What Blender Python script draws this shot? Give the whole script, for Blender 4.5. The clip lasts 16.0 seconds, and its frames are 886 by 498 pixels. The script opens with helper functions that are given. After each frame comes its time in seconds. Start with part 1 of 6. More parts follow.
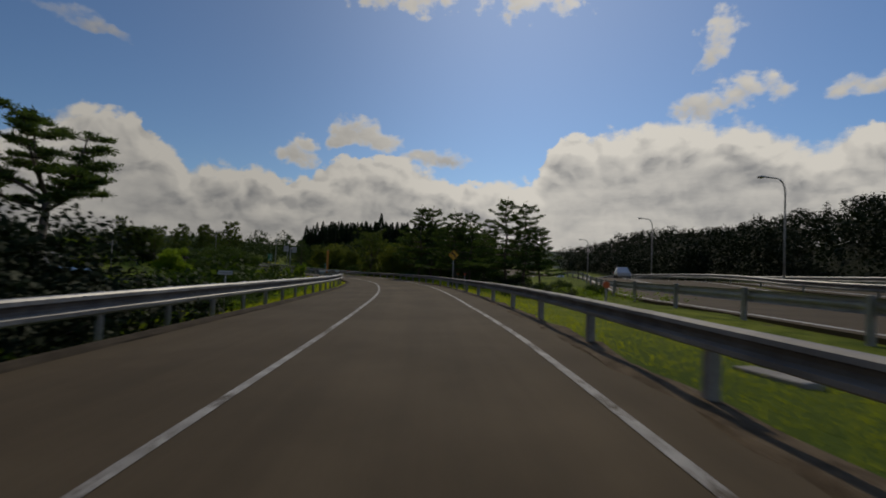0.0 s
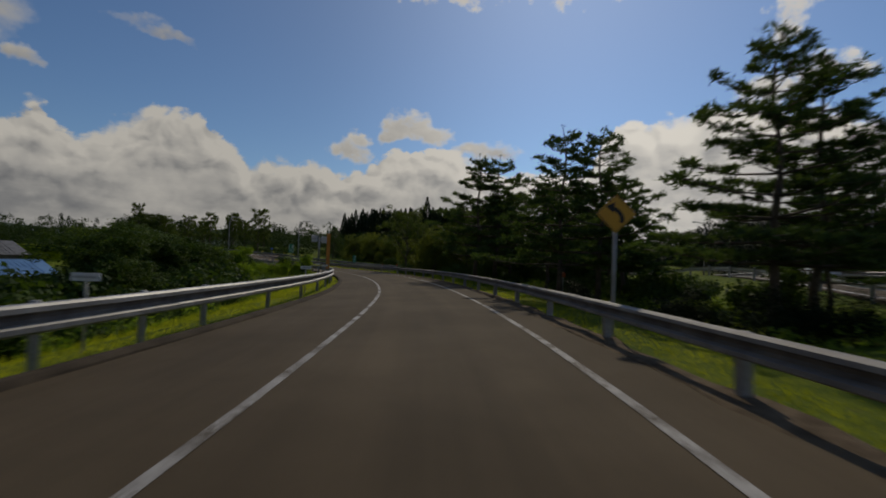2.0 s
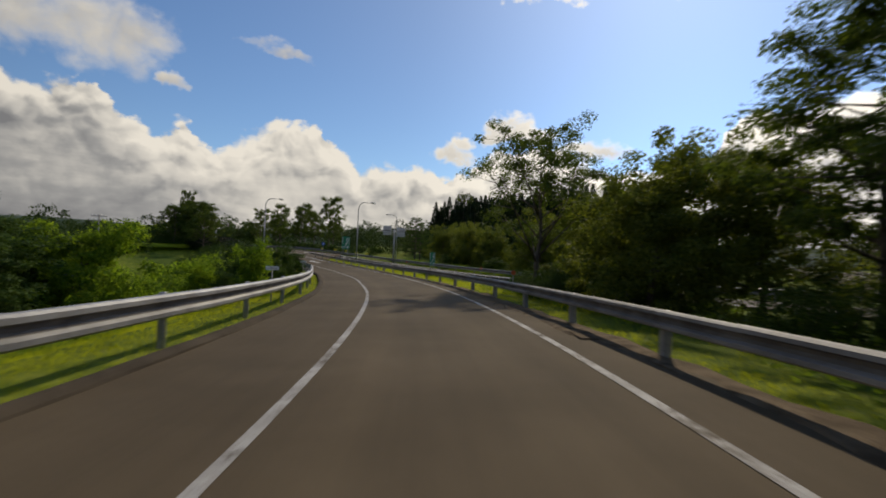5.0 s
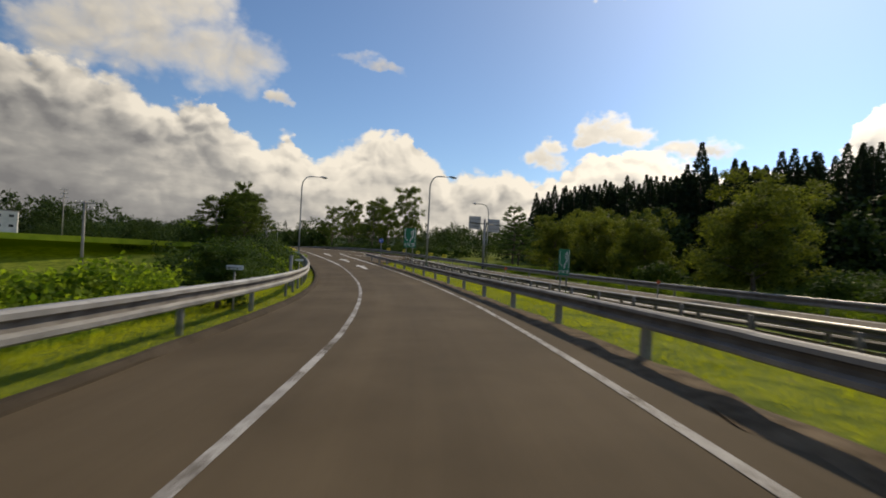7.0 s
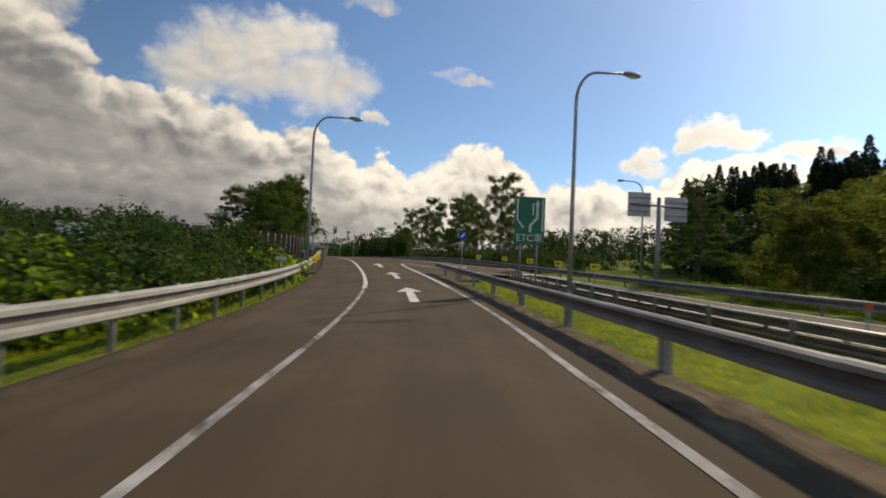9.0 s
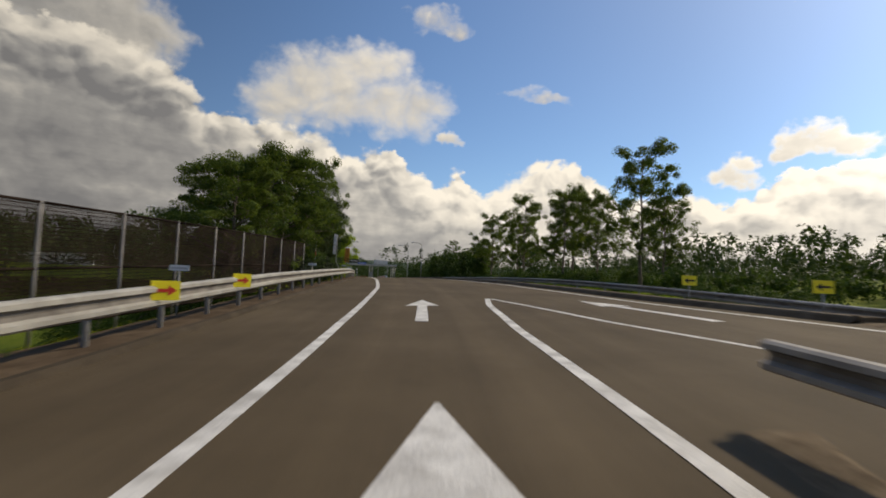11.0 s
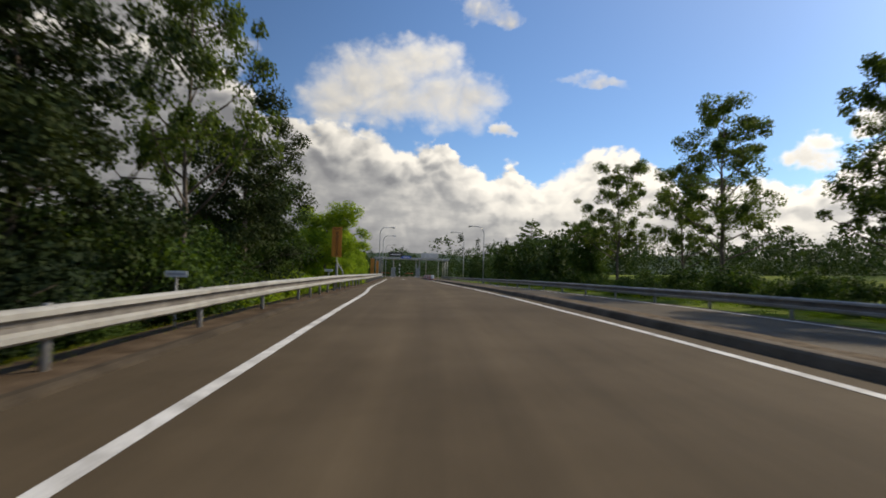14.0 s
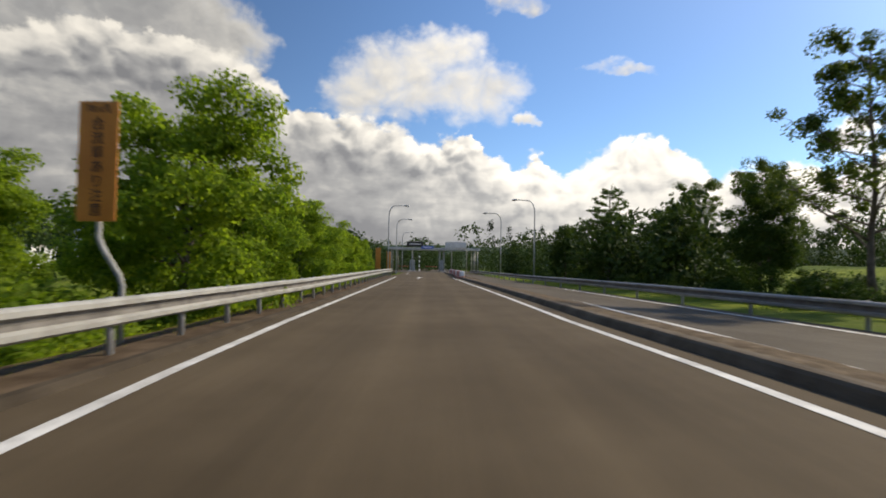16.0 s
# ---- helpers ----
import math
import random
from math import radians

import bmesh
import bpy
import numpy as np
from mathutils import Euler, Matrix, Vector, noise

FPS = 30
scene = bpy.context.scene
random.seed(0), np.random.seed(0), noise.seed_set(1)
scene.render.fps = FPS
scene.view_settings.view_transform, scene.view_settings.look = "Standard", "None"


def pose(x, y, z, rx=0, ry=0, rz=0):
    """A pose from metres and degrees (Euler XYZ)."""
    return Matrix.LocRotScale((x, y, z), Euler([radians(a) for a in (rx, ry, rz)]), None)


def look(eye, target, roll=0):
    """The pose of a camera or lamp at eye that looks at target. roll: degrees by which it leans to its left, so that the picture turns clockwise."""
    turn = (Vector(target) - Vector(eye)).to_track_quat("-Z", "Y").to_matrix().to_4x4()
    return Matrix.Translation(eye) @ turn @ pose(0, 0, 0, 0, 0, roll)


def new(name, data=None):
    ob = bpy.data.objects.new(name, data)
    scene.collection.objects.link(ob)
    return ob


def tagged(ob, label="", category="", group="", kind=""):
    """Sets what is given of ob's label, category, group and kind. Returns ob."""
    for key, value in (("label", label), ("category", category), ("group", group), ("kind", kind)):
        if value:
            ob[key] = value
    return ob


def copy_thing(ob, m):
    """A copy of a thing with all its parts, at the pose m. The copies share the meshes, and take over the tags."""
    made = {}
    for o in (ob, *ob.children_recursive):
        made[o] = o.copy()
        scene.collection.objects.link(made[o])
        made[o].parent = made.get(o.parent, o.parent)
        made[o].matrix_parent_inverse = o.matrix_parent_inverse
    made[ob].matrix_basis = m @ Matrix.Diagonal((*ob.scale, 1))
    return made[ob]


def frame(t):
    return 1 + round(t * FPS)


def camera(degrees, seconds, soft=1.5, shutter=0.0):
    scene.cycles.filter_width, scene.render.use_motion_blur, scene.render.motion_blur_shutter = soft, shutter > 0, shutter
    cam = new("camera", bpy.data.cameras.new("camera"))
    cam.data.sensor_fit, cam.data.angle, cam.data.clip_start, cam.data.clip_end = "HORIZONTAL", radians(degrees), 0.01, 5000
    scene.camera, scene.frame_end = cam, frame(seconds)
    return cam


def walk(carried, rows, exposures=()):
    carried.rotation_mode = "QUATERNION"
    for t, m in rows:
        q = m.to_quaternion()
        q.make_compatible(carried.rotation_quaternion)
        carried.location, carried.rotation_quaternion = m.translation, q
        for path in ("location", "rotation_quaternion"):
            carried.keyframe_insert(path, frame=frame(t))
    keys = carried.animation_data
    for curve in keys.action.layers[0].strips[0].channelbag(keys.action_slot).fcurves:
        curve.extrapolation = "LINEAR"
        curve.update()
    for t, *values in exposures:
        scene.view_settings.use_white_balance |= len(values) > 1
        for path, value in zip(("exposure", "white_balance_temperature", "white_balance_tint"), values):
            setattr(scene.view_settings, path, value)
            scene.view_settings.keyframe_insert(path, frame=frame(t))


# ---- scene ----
cam = camera(82.3, 16.0, soft=1.8, shutter=0.3)
PATH = [
    (0, (1.650, -11.410, 1.234), (1.650, 8.578, 1.937), 2.19),
    (0.5, (1.519, -5.320, 1.259), (1.122, 14.668, 1.844), 2.14),
    (1, (1.250, 0.769, 1.245), (0.347, 20.743, 1.698), 2.06),
    (1.5, (0.821, 6.850, 1.198), (-0.620, 26.795, 1.575), 2.03),
    (2, (0.221, 12.921, 1.138), (-1.791, 32.816, 1.494), 2.14),
    (2.5, (-0.551, 18.974, 1.072), (-3.130, 38.804, 1.415), 2.23),
    (3, (-1.504, 25.005, 1.003), (-4.705, 44.744, 1.329), 2.21),
    (3.5, (-2.650, 30.999, 0.928), (-6.497, 50.623, 1.239), 2.20),
    (4, (-3.994, 36.944, 0.849), (-8.507, 56.426, 1.148), 2.25),
    (4.5, (-5.543, 42.832, 0.767), (-10.754, 62.139, 1.059), 2.35),
    (5, (-7.308, 48.651, 0.684), (-13.262, 67.742, 0.974), 2.48),
    (5.5, (-9.303, 54.387, 0.601), (-16.056, 73.210, 0.897), 2.64),
    (6, (-11.545, 60.023, 0.521), (-19.145, 78.520, 0.829), 2.76),
    (6.5, (-14.053, 65.577, 0.445), (-22.476, 83.714, 0.766), 2.72),
    (7, (-16.833, 71.073, 0.372), (-26.034, 88.828, 0.713), 2.73),
    (7.5, (-19.882, 76.499, 0.307), (-29.870, 93.823, 0.679), 2.69),
    (8, (-23.210, 81.835, 0.254), (-33.980, 98.683, 0.687), 2.53),
    (8.5, (-26.815, 87.068, 0.228), (-38.329, 103.412, 0.764), 2.43),
    (9, (-30.686, 92.188, 0.240), (-42.902, 108.010, 0.913), 2.66),
    (9.5, (-34.771, 97.133, 0.299), (-47.640, 112.420, 1.131), 2.80),
    (10, (-39.004, 101.849, 0.410), (-52.469, 116.604, 1.406), 2.76),
    (10.5, (-43.363, 106.345, 0.570), (-57.356, 120.589, 1.722), 2.62),
    (11, (-47.822, 110.633, 0.773), (-62.265, 124.408, 2.057), 2.44),
    (11.5, (-52.351, 114.733, 1.008), (-67.163, 128.101, 2.383), 2.30),
    (12, (-56.923, 118.670, 1.259), (-72.022, 131.711, 2.655), 2.19),
    (12.5, (-61.539, 122.492, 1.497), (-76.862, 135.280, 2.800), 1.98),
    (13, (-66.207, 126.242, 1.701), (-81.703, 138.831, 2.881), 2.10),
    (13.5, (-70.920, 129.926, 1.862), (-86.600, 142.299, 2.883), 1.95),
    (14, (-75.681, 133.537, 1.983), (-91.533, 145.697, 2.906), 1.54),
    (14.5, (-80.484, 137.082, 2.077), (-96.492, 149.043, 2.905), 1.47),
    (15, (-85.328, 140.558, 2.147), (-101.503, 152.297, 2.902), 1.22),
    (15.5, (-90.211, 143.967, 2.190), (-106.522, 155.522, 2.842), 1.25),
    (16, (-95.125, 147.319, 2.206), (-111.561, 158.700, 2.787), 0.99),
]
EXPOSURES = [(0, -1.08, 7100, 10), (1.5, -1.08, 7100, 10), (3, -0.85, 7200, 10), (5.5, -0.04, 7500, 10), (7, 0.02, 7850, 10), (9, 0.18, 8000, 10), (11.5, 0.08, 7650, 10), (12.5, -0.32, 7050, 10), (14, 0.3, 7300, 10), (16, 0.52, 7300, 10)]
walk(cam, [(t, look(eye, target, roll)) for t, eye, target, roll in PATH], EXPOSURES)

# ---- light ----
SUN_AZ, SUN_EL = 5.0, 37.0      # degrees clockwise from +y, degrees up
sun = new("sun", bpy.data.lights.new("sun", "SUN"))
sun.data.energy, sun.data.angle, sun.data.color = 2.9, radians(2.0), (1.0, 0.92, 0.78)
sun_way = Vector((math.sin(radians(SUN_AZ)) * math.cos(radians(SUN_EL)), math.cos(radians(SUN_AZ)) * math.cos(radians(SUN_EL)), math.sin(radians(SUN_EL))))
sun.matrix_world = look(sun_way * 300, (0, 0, 0))


class Nodes:
    """Short way to write node trees."""

    def __init__(self, tree, clear=True):
        self.tree = tree
        if clear:
            tree.nodes.clear()

    def put(self, kind, *ins, out=0, **props):
        node = self.tree.nodes.new(kind)
        for key, value in props.items():
            if key == "operation":
                node.operation = value
            elif key == "data_type":
                node.data_type = value
            elif key == "blend_type":
                node.blend_type = value
            elif key == "interpolation_type":
                node.interpolation_type = value
            elif key == "feature":
                node.feature = value
        for n, value in enumerate(ins):
            if value is None:
                continue
            if isinstance(value, bpy.types.NodeSocket):
                self.tree.links.new(value, node.inputs[n])
            else:
                node.inputs[n].default_value = value
        return node.outputs[out]

    def math(self, op, a, b=None, c=None):
        return self.put("ShaderNodeMath", a, b, c, operation=op)

    def mix(self, f, a, b, mode="MIX"):
        node = self.tree.nodes.new("ShaderNodeMix")
        node.data_type, node.blend_type = "RGBA", mode
        for socket, value in ((node.inputs[0], f), (node.inputs[6], a), (node.inputs[7], b)):
            if isinstance(value, bpy.types.NodeSocket):
                self.tree.links.new(value, socket)
            elif isinstance(value, (int, float)):
                socket.default_value = value
            else:
                socket.default_value = (*value[:3], 1)
        return node.outputs[2]

    def noise(self, vec, scale, detail=4.0, rough=0.55, lac=2.0):
        node = self.tree.nodes.new("ShaderNodeTexNoise")
        if vec is not None:
            self.tree.links.new(vec, node.inputs["Vector"])
        node.inputs["Scale"].default_value, node.inputs["Detail"].default_value = scale, detail
        node.inputs["Roughness"].default_value, node.inputs["Lacunarity"].default_value = rough, lac
        return node.outputs["Fac"]

    def smooth(self, v, lo, hi, to0=0.0, to1=1.0):
        node = self.tree.nodes.new("ShaderNodeMapRange")
        node.interpolation_type = "SMOOTHSTEP"
        self.tree.links.new(v, node.inputs[0])
        for k, value in enumerate((lo, hi, to0, to1)):
            if isinstance(value, bpy.types.NodeSocket):
                self.tree.links.new(value, node.inputs[k + 1])
            else:
                node.inputs[k + 1].default_value = value
        return node.outputs[0]

    def ramp(self, v, stops):
        node = self.tree.nodes.new("ShaderNodeValToRGB")
        els = node.color_ramp.elements
        while len(els) < len(stops):
            els.new(0.5)
        for el, (at, col) in zip(els, stops):
            el.position = at
            el.color = (col, col, col, 1) if isinstance(col, (int, float)) else (*col, 1)
        self.tree.links.new(v, node.inputs[0])
        return node.outputs[0]


def make_world():
    world = bpy.data.worlds.new("sky")
    scene.world = world
    world.use_nodes = True
    n = Nodes(world.node_tree)
    sky = n.tree.nodes.new("ShaderNodeTexSky")
    sky.sky_type, sky.sun_disc = "NISHITA", False
    sky.sun_elevation, sky.sun_rotation = radians(SUN_EL), radians(SUN_AZ)
    sky.altitude, sky.air_density, sky.dust_density, sky.ozone_density = 200, 1.0, 0.12, 2.2
    way = n.put("ShaderNodeTexCoord", out=0)
    way = n.put("ShaderNodeVectorMath", way, operation="NORMALIZE")
    sep = n.put("ShaderNodeSeparateXYZ", way).node
    x, y, z = sep.outputs
    az = n.math("MULTIPLY", n.math("ARCTAN2", n.math("MULTIPLY", x, -1.0), y), 57.2958)
    el = n.math("MULTIPLY", n.math("ARCSINE", z), 57.2958)
    flat = n.put("ShaderNodeCombineXYZ", az, n.math("MULTIPLY", el, 1.3), 0.0)
    broad, fine = n.noise(flat, 0.09, 5.0, 0.55), n.noise(flat, 0.7, 6.0, 0.62)
    wob = n.put("ShaderNodeCombineXYZ", n.math("MULTIPLY", broad, 7.0), n.math("MULTIPLY", n.noise(flat, 0.13, 5.0, 0.55), 7.0), 0.0)

    def billow(at, scale):
        """Round heads of cloud, 0 in the creases."""
        node = n.tree.nodes.new("ShaderNodeTexVoronoi")
        node.voronoi_dimensions, node.feature = "2D", "SMOOTH_F1"
        node.inputs["Scale"].default_value, node.inputs["Smoothness"].default_value = scale, 0.25
        n.tree.links.new(at, node.inputs["Vector"])
        return n.math("SUBTRACT", 0.62, node.outputs["Distance"])

    def heads(dx, dy):
        """The cloud's relief at a place shifted by degrees."""
        at = n.put("ShaderNodeVectorMath", n.put("ShaderNodeVectorMath", flat, wob, operation="ADD"), (dx, dy, 0.0), operation="ADD")
        big, mid, low = billow(at, 0.17), billow(at, 0.42), billow(at, 0.95)
        small = n.math("ADD", n.math("MULTIPLY", mid, 0.6), n.math("MULTIPLY", low, 0.2))
        return n.math("ADD", n.math("MULTIPLY", big, 0.9), small), small

    (here, tuft), (above, _) = heads(0.0, 0.0), heads(-0.4, 1.3)
    relief = n.math("SUBTRACT", here, above)
    rag_edge = n.math("ADD", n.math("MULTIPLY", n.math("SUBTRACT", tuft, 0.12), 1.5), n.math("ADD", n.math("MULTIPLY", n.math("SUBTRACT", fine, 0.5), 0.9), n.math("MULTIPLY", n.math("SUBTRACT", n.noise(flat, 1.8, 4.0, 0.65), 0.5), 0.7)))
    edge = n.math("ADD", n.math("MULTIPLY", n.math("SUBTRACT", here, 0.42), 1.0), n.math("MULTIPLY", n.math("SUBTRACT", fine, 0.5), 1.15))
    streak = n.noise(n.put("ShaderNodeCombineXYZ", n.math("MULTIPLY", az, 0.32), n.math("MULTIPLY", el, 1.5), 7.0), 0.3, 5.0, 0.6)
    # the long bank of cumulus, its top by bearing
    u = n.put("ShaderNodeMapRange", az, -60.0, 110.0, 0.0, 1.0)
    tops = [(-60, 14), (-40, 14), (-36, 11.7), (-30, 15.6), (-22, 16), (-12.6, 14.5), (-9.6, 10.5), (-3, 9), (1, 10.8), (7, 12.2), (11, 12.2),
            (15, 9.2), (20, 9.4), (27, 9.4), (29.5, 12), (32, 13.4), (35.5, 13.6), (39, 11.6), (41.8, 10.1), (44.8, 12.2), (47, 11.2), (50.5, 12.2), (52.5, 14.2),
            (58, 13.8), (60.6, 16), (67, 15.4), (73, 17), (76.5, 20.6), (84, 21.5), (93, 21.5), (98, 18), (110, 20)]
    top = n.math("MULTIPLY", n.ramp(u, [((a + 60) / 170, t / 30) for a, t in tops]), 30.0)
    rise = n.math("SUBTRACT", n.math("ADD", n.math("ADD", top, 0.15), n.math("MULTIPLY", edge, 2.0)), el)
    bank = n.smooth(rise, n.smooth(broad, 0.35, 0.65, -0.1, -0.5), n.smooth(broad, 0.35, 0.65, 0.35, 1.1))
    grey = ((0.0, (0.26, 0.277, 0.315)), (0.3, (0.41, 0.43, 0.465)), (0.6, (0.69, 0.70, 0.71)), (1.0, (1.0, 0.995, 0.97)))
    blue = n.mix(1.0, sky.outputs[0], (0.083, 0.108, 0.138), "MULTIPLY")
    col = blue
    # single clouds: softness, raggedness, brightness, and heaps by bearing, height, half width, half height
    az_w = n.math("ADD", az, n.math("MULTIPLY", n.math("SUBTRACT", n.noise(flat, 0.2, 3.0, 0.6), 0.5), 6.0))
    el_w = n.math("ADD", el, n.math("MULTIPLY", n.math("SUBTRACT", n.noise(flat, 0.24, 3.0, 0.6), 0.5), 3.4))
    for soft, rag, lit, heaps in ((0.9, 0.45, 0.86, ((60, 20.3, 8.5, 4.6), (52, 19.0, 6.5, 3.8), (56, 23.0, 6, 2.8), (65, 18, 5, 3.2))), (0.8, 1.6, 0.95, ((6, 29.5, 8, 3.0), (-9, 29.8, 8, 3.2), (-1, 31.5, 12, 3.0))),
                                  (0.9, 1.4, 1.0, ((-28.2, 23.4, 2.0, 2.2), (-27.6, 21.4, 1.3, 1.7))), (0.9, 1.3, 0.95, ((-31, 17.8, 3.6, 1.6), (-26.5, 16.6, 2.8, 1.2))),
                                  (0.6, 0.95, 1.0, ((16.6, 11.6, 2.9, 1.3), (15.6, 12.6, 1.7, 1.2))), (0.6, 0.95, 1.0, ((10, 14.6, 2.6, 1.7), (7.4, 13.6, 2.6, 1.2), (11.5, 13.2, 2.2, 1.0))), (0.9, 0.9, 0.8, ((1.5, 12.0, 5, 1.0),)),
                                  (1.7, 0.9, 0.85, ((37.6, 20.8, 2.9, 0.75), (34.9, 20.1, 2.4, 0.5))), (1.6, 1.0, 0.85, ((48.2, 28, 3.4, 1.5), (46.0, 27.2, 2.4, 1.0))), (0.5, 0.4, 0.6, ((88, 23.5, 12, 5.6), (80, 22, 6, 4.2), (95, 20, 6, 5))),
                                  (0.9, 1.3, 0.95, ((-39.6, 16.9, 2.6, 0.9),)), (0.9, 0.9, 0.8, ((46.3, 15.9, 1.8, 0.7),)), (0.8, 1.2, 0.8, ((52, 42, 30, 6),)), (0.6, 1.2, 0.9, ((-60, 34, 22, 7),))):
        r = None
        for a, e, w, h in heaps:
            da, de = n.math("DIVIDE", n.math("SUBTRACT", az_w, a), w), n.math("DIVIDE", n.math("SUBTRACT", el_w, e), h)
            one = n.math("SUBTRACT", 1.0, n.math("ADD", n.math("MULTIPLY", da, da), n.math("MULTIPLY", de, de)))
            r = one if r is None else n.put("ShaderNodeMath", r, one, 0.35, operation="SMOOTH_MAX")
        r = n.math("ADD", r, n.math("MULTIPLY", rag_edge, rag))
        low = n.math("DIVIDE", n.math("SUBTRACT", el, heaps[0][1]), heaps[0][3])
        thick = n.smooth(r, 0.1, 1.1, 0.2, -0.16)
        tone = n.math("ADD", n.math("ADD", n.math("MULTIPLY", relief, 0.24), n.math("MULTIPLY", low, 0.12)), n.math("ADD", thick, lit - 0.1))
        tone = n.math("ADD", tone, n.math("MULTIPLY", n.math("SUBTRACT", broad, 0.5), 0.3))
        col = n.mix(n.smooth(r, -0.1, soft + 0.3), col, n.ramp(tone, grey))
    # the bank: bright rims, grey bodies, flat streaks of shade below
    deep = n.smooth(rise, 0.2, 4.4, 1.12, 0.6)
    tone = n.math("ADD", deep, n.math("MULTIPLY", relief, n.smooth(rise, 1.5, 7.0, 1.0, 0.25)))
    tone = n.math("ADD", tone, n.math("MULTIPLY", n.math("SUBTRACT", streak, 0.5), n.smooth(rise, 1.0, 6.0, 0.2, 0.6)))
    tone = n.math("ADD", tone, n.math("ADD", n.math("MULTIPLY", n.math("SUBTRACT", fine, 0.5), 0.2), n.math("MULTIPLY", n.math("SUBTRACT", broad, 0.5), 0.7)))
    tone = n.math("SUBTRACT", tone, n.smooth(az, 38.0, 66.0, 0.0, 0.36))
    tone = n.math("SUBTRACT", tone, n.math("MULTIPLY", n.smooth(az, 33.0, 48.0), n.smooth(el, 8.0, 3.0, 0.0, 0.2)))
    col = n.mix(bank, col, n.ramp(tone, grey))
    # the bright air round the sun
    dot = n.put("ShaderNodeVectorMath", way, tuple(sun_way), operation="DOT_PRODUCT", out=1)
    halo = n.math("POWER", n.math("MAXIMUM", dot, 0.0), 9.0)
    col = n.mix(1.0, col, n.put("ShaderNodeCombineXYZ", n.math("MULTIPLY", halo, 0.22), n.math("MULTIPLY", halo, 0.215), n.math("MULTIPLY", halo, 0.205)), "ADD")
    glare = n.math("MULTIPLY", n.smooth(az, -12.0, 24.0, 1.25, 0.88), n.smooth(az, 45.0, 90.0, 0.95, 0.68))
    col = n.mix(1.0, col, n.put("ShaderNodeCombineXYZ", glare, glare, glare), "MULTIPLY")
    back = n.tree.nodes.new("ShaderNodeBackground")
    n.tree.links.new(col, back.inputs[0])
    out = n.tree.nodes.new("ShaderNodeOutputWorld")
    n.tree.links.new(back.outputs[0], out.inputs[0])


make_world()

# ---- materials ----
def material(name, low, high, scale=4.0, rough=0.7, metal=0.0, bump=0.0, grain=60.0, rand=0.0, island=0.0, glow=None, spec=0.4):
    """A surface whose colour wanders between two tones at two scales, with fine relief."""
    m = bpy.data.materials.new(name)
    m.use_nodes = True
    n = Nodes(m.node_tree)
    obj = n.put("ShaderNodeTexCoord", out=3)
    a, b = n.noise(obj, scale, 5.0, 0.6), n.noise(obj, grain, 3.0, 0.6)
    f = n.math("ADD", n.math("MULTIPLY", n.math("SUBTRACT", a, 0.5), 2.2), n.math("MULTIPLY", n.math("SUBTRACT", b, 0.5), 0.9))
    f = n.math("ADD", f, 0.5)
    if rand:
        f = n.math("ADD", f, n.math("MULTIPLY", n.math("SUBTRACT", n.put("ShaderNodeObjectInfo", out=5), 0.5), rand))
    if island:
        f = n.math("ADD", f, n.math("MULTIPLY", n.math("SUBTRACT", n.put("ShaderNodeNewGeometry", out=8), 0.5), island))
    f = n.smooth(f, 0.0, 1.0)
    col = n.mix(f, low, high)
    bs = n.tree.nodes.new("ShaderNodeBsdfPrincipled")
    n.tree.links.new(col, bs.inputs["Base Color"])
    n.tree.links.new(n.math("ADD", n.math("MULTIPLY", n.math("SUBTRACT", b, 0.5), 0.25), rough), bs.inputs["Roughness"])
    bs.inputs["Metallic"].default_value = metal
    bs.inputs["Specular IOR Level"].default_value = spec
    if glow:
        bs.inputs["Emission Color"].default_value, bs.inputs["Emission Strength"].default_value = (*glow[:3], 1), glow[3]
    if bump:
        bp = n.tree.nodes.new("ShaderNodeBump")
        bp.inputs["Strength"].default_value, bp.inputs["Distance"].default_value = min(1.0, bump), 0.02
        n.tree.links.new(b, bp.inputs["Height"])
        n.tree.links.new(bp.outputs[0], bs.inputs["Normal"])
    out = n.tree.nodes.new("ShaderNodeOutputMaterial")
    n.tree.links.new(bs.outputs[0], out.inputs[0])
    return m


def foliage(name, dark, light, thin=0.45):
    m = bpy.data.materials.new(name)
    m.use_nodes = True
    n = Nodes(m.node_tree)
    obj = n.put("ShaderNodeTexCoord", out=3)
    f = n.math("ADD", n.math("MULTIPLY", n.put("ShaderNodeNewGeometry", out=8), 0.55), n.math("MULTIPLY", n.put("ShaderNodeObjectInfo", out=5), 0.2))
    f = n.math("ADD", f, n.math("MULTIPLY", n.math("SUBTRACT", n.noise(obj, 0.7, 3.0), 0.4), 1.3))
    col = n.mix(n.smooth(f, 0.0, 1.0), dark, light)
    bs = n.tree.nodes.new("ShaderNodeBsdfPrincipled")
    n.tree.links.new(col, bs.inputs["Base Color"])
    bs.inputs["Roughness"].default_value = 0.65
    bs.inputs["Specular IOR Level"].default_value = 0.06
    tr = n.tree.nodes.new("ShaderNodeBsdfTranslucent")
    n.tree.links.new(n.mix(1.0, col, (1.3, 1.35, 0.55), "MULTIPLY"), tr.inputs[0])
    ms = n.tree.nodes.new("ShaderNodeMixShader")
    ms.inputs[0].default_value = thin
    n.tree.links.new(bs.outputs[0], ms.inputs[1])
    n.tree.links.new(tr.outputs[0], ms.inputs[2])
    out = n.tree.nodes.new("ShaderNodeOutputMaterial")
    n.tree.links.new(ms.outputs[0], out.inputs[0])
    return m


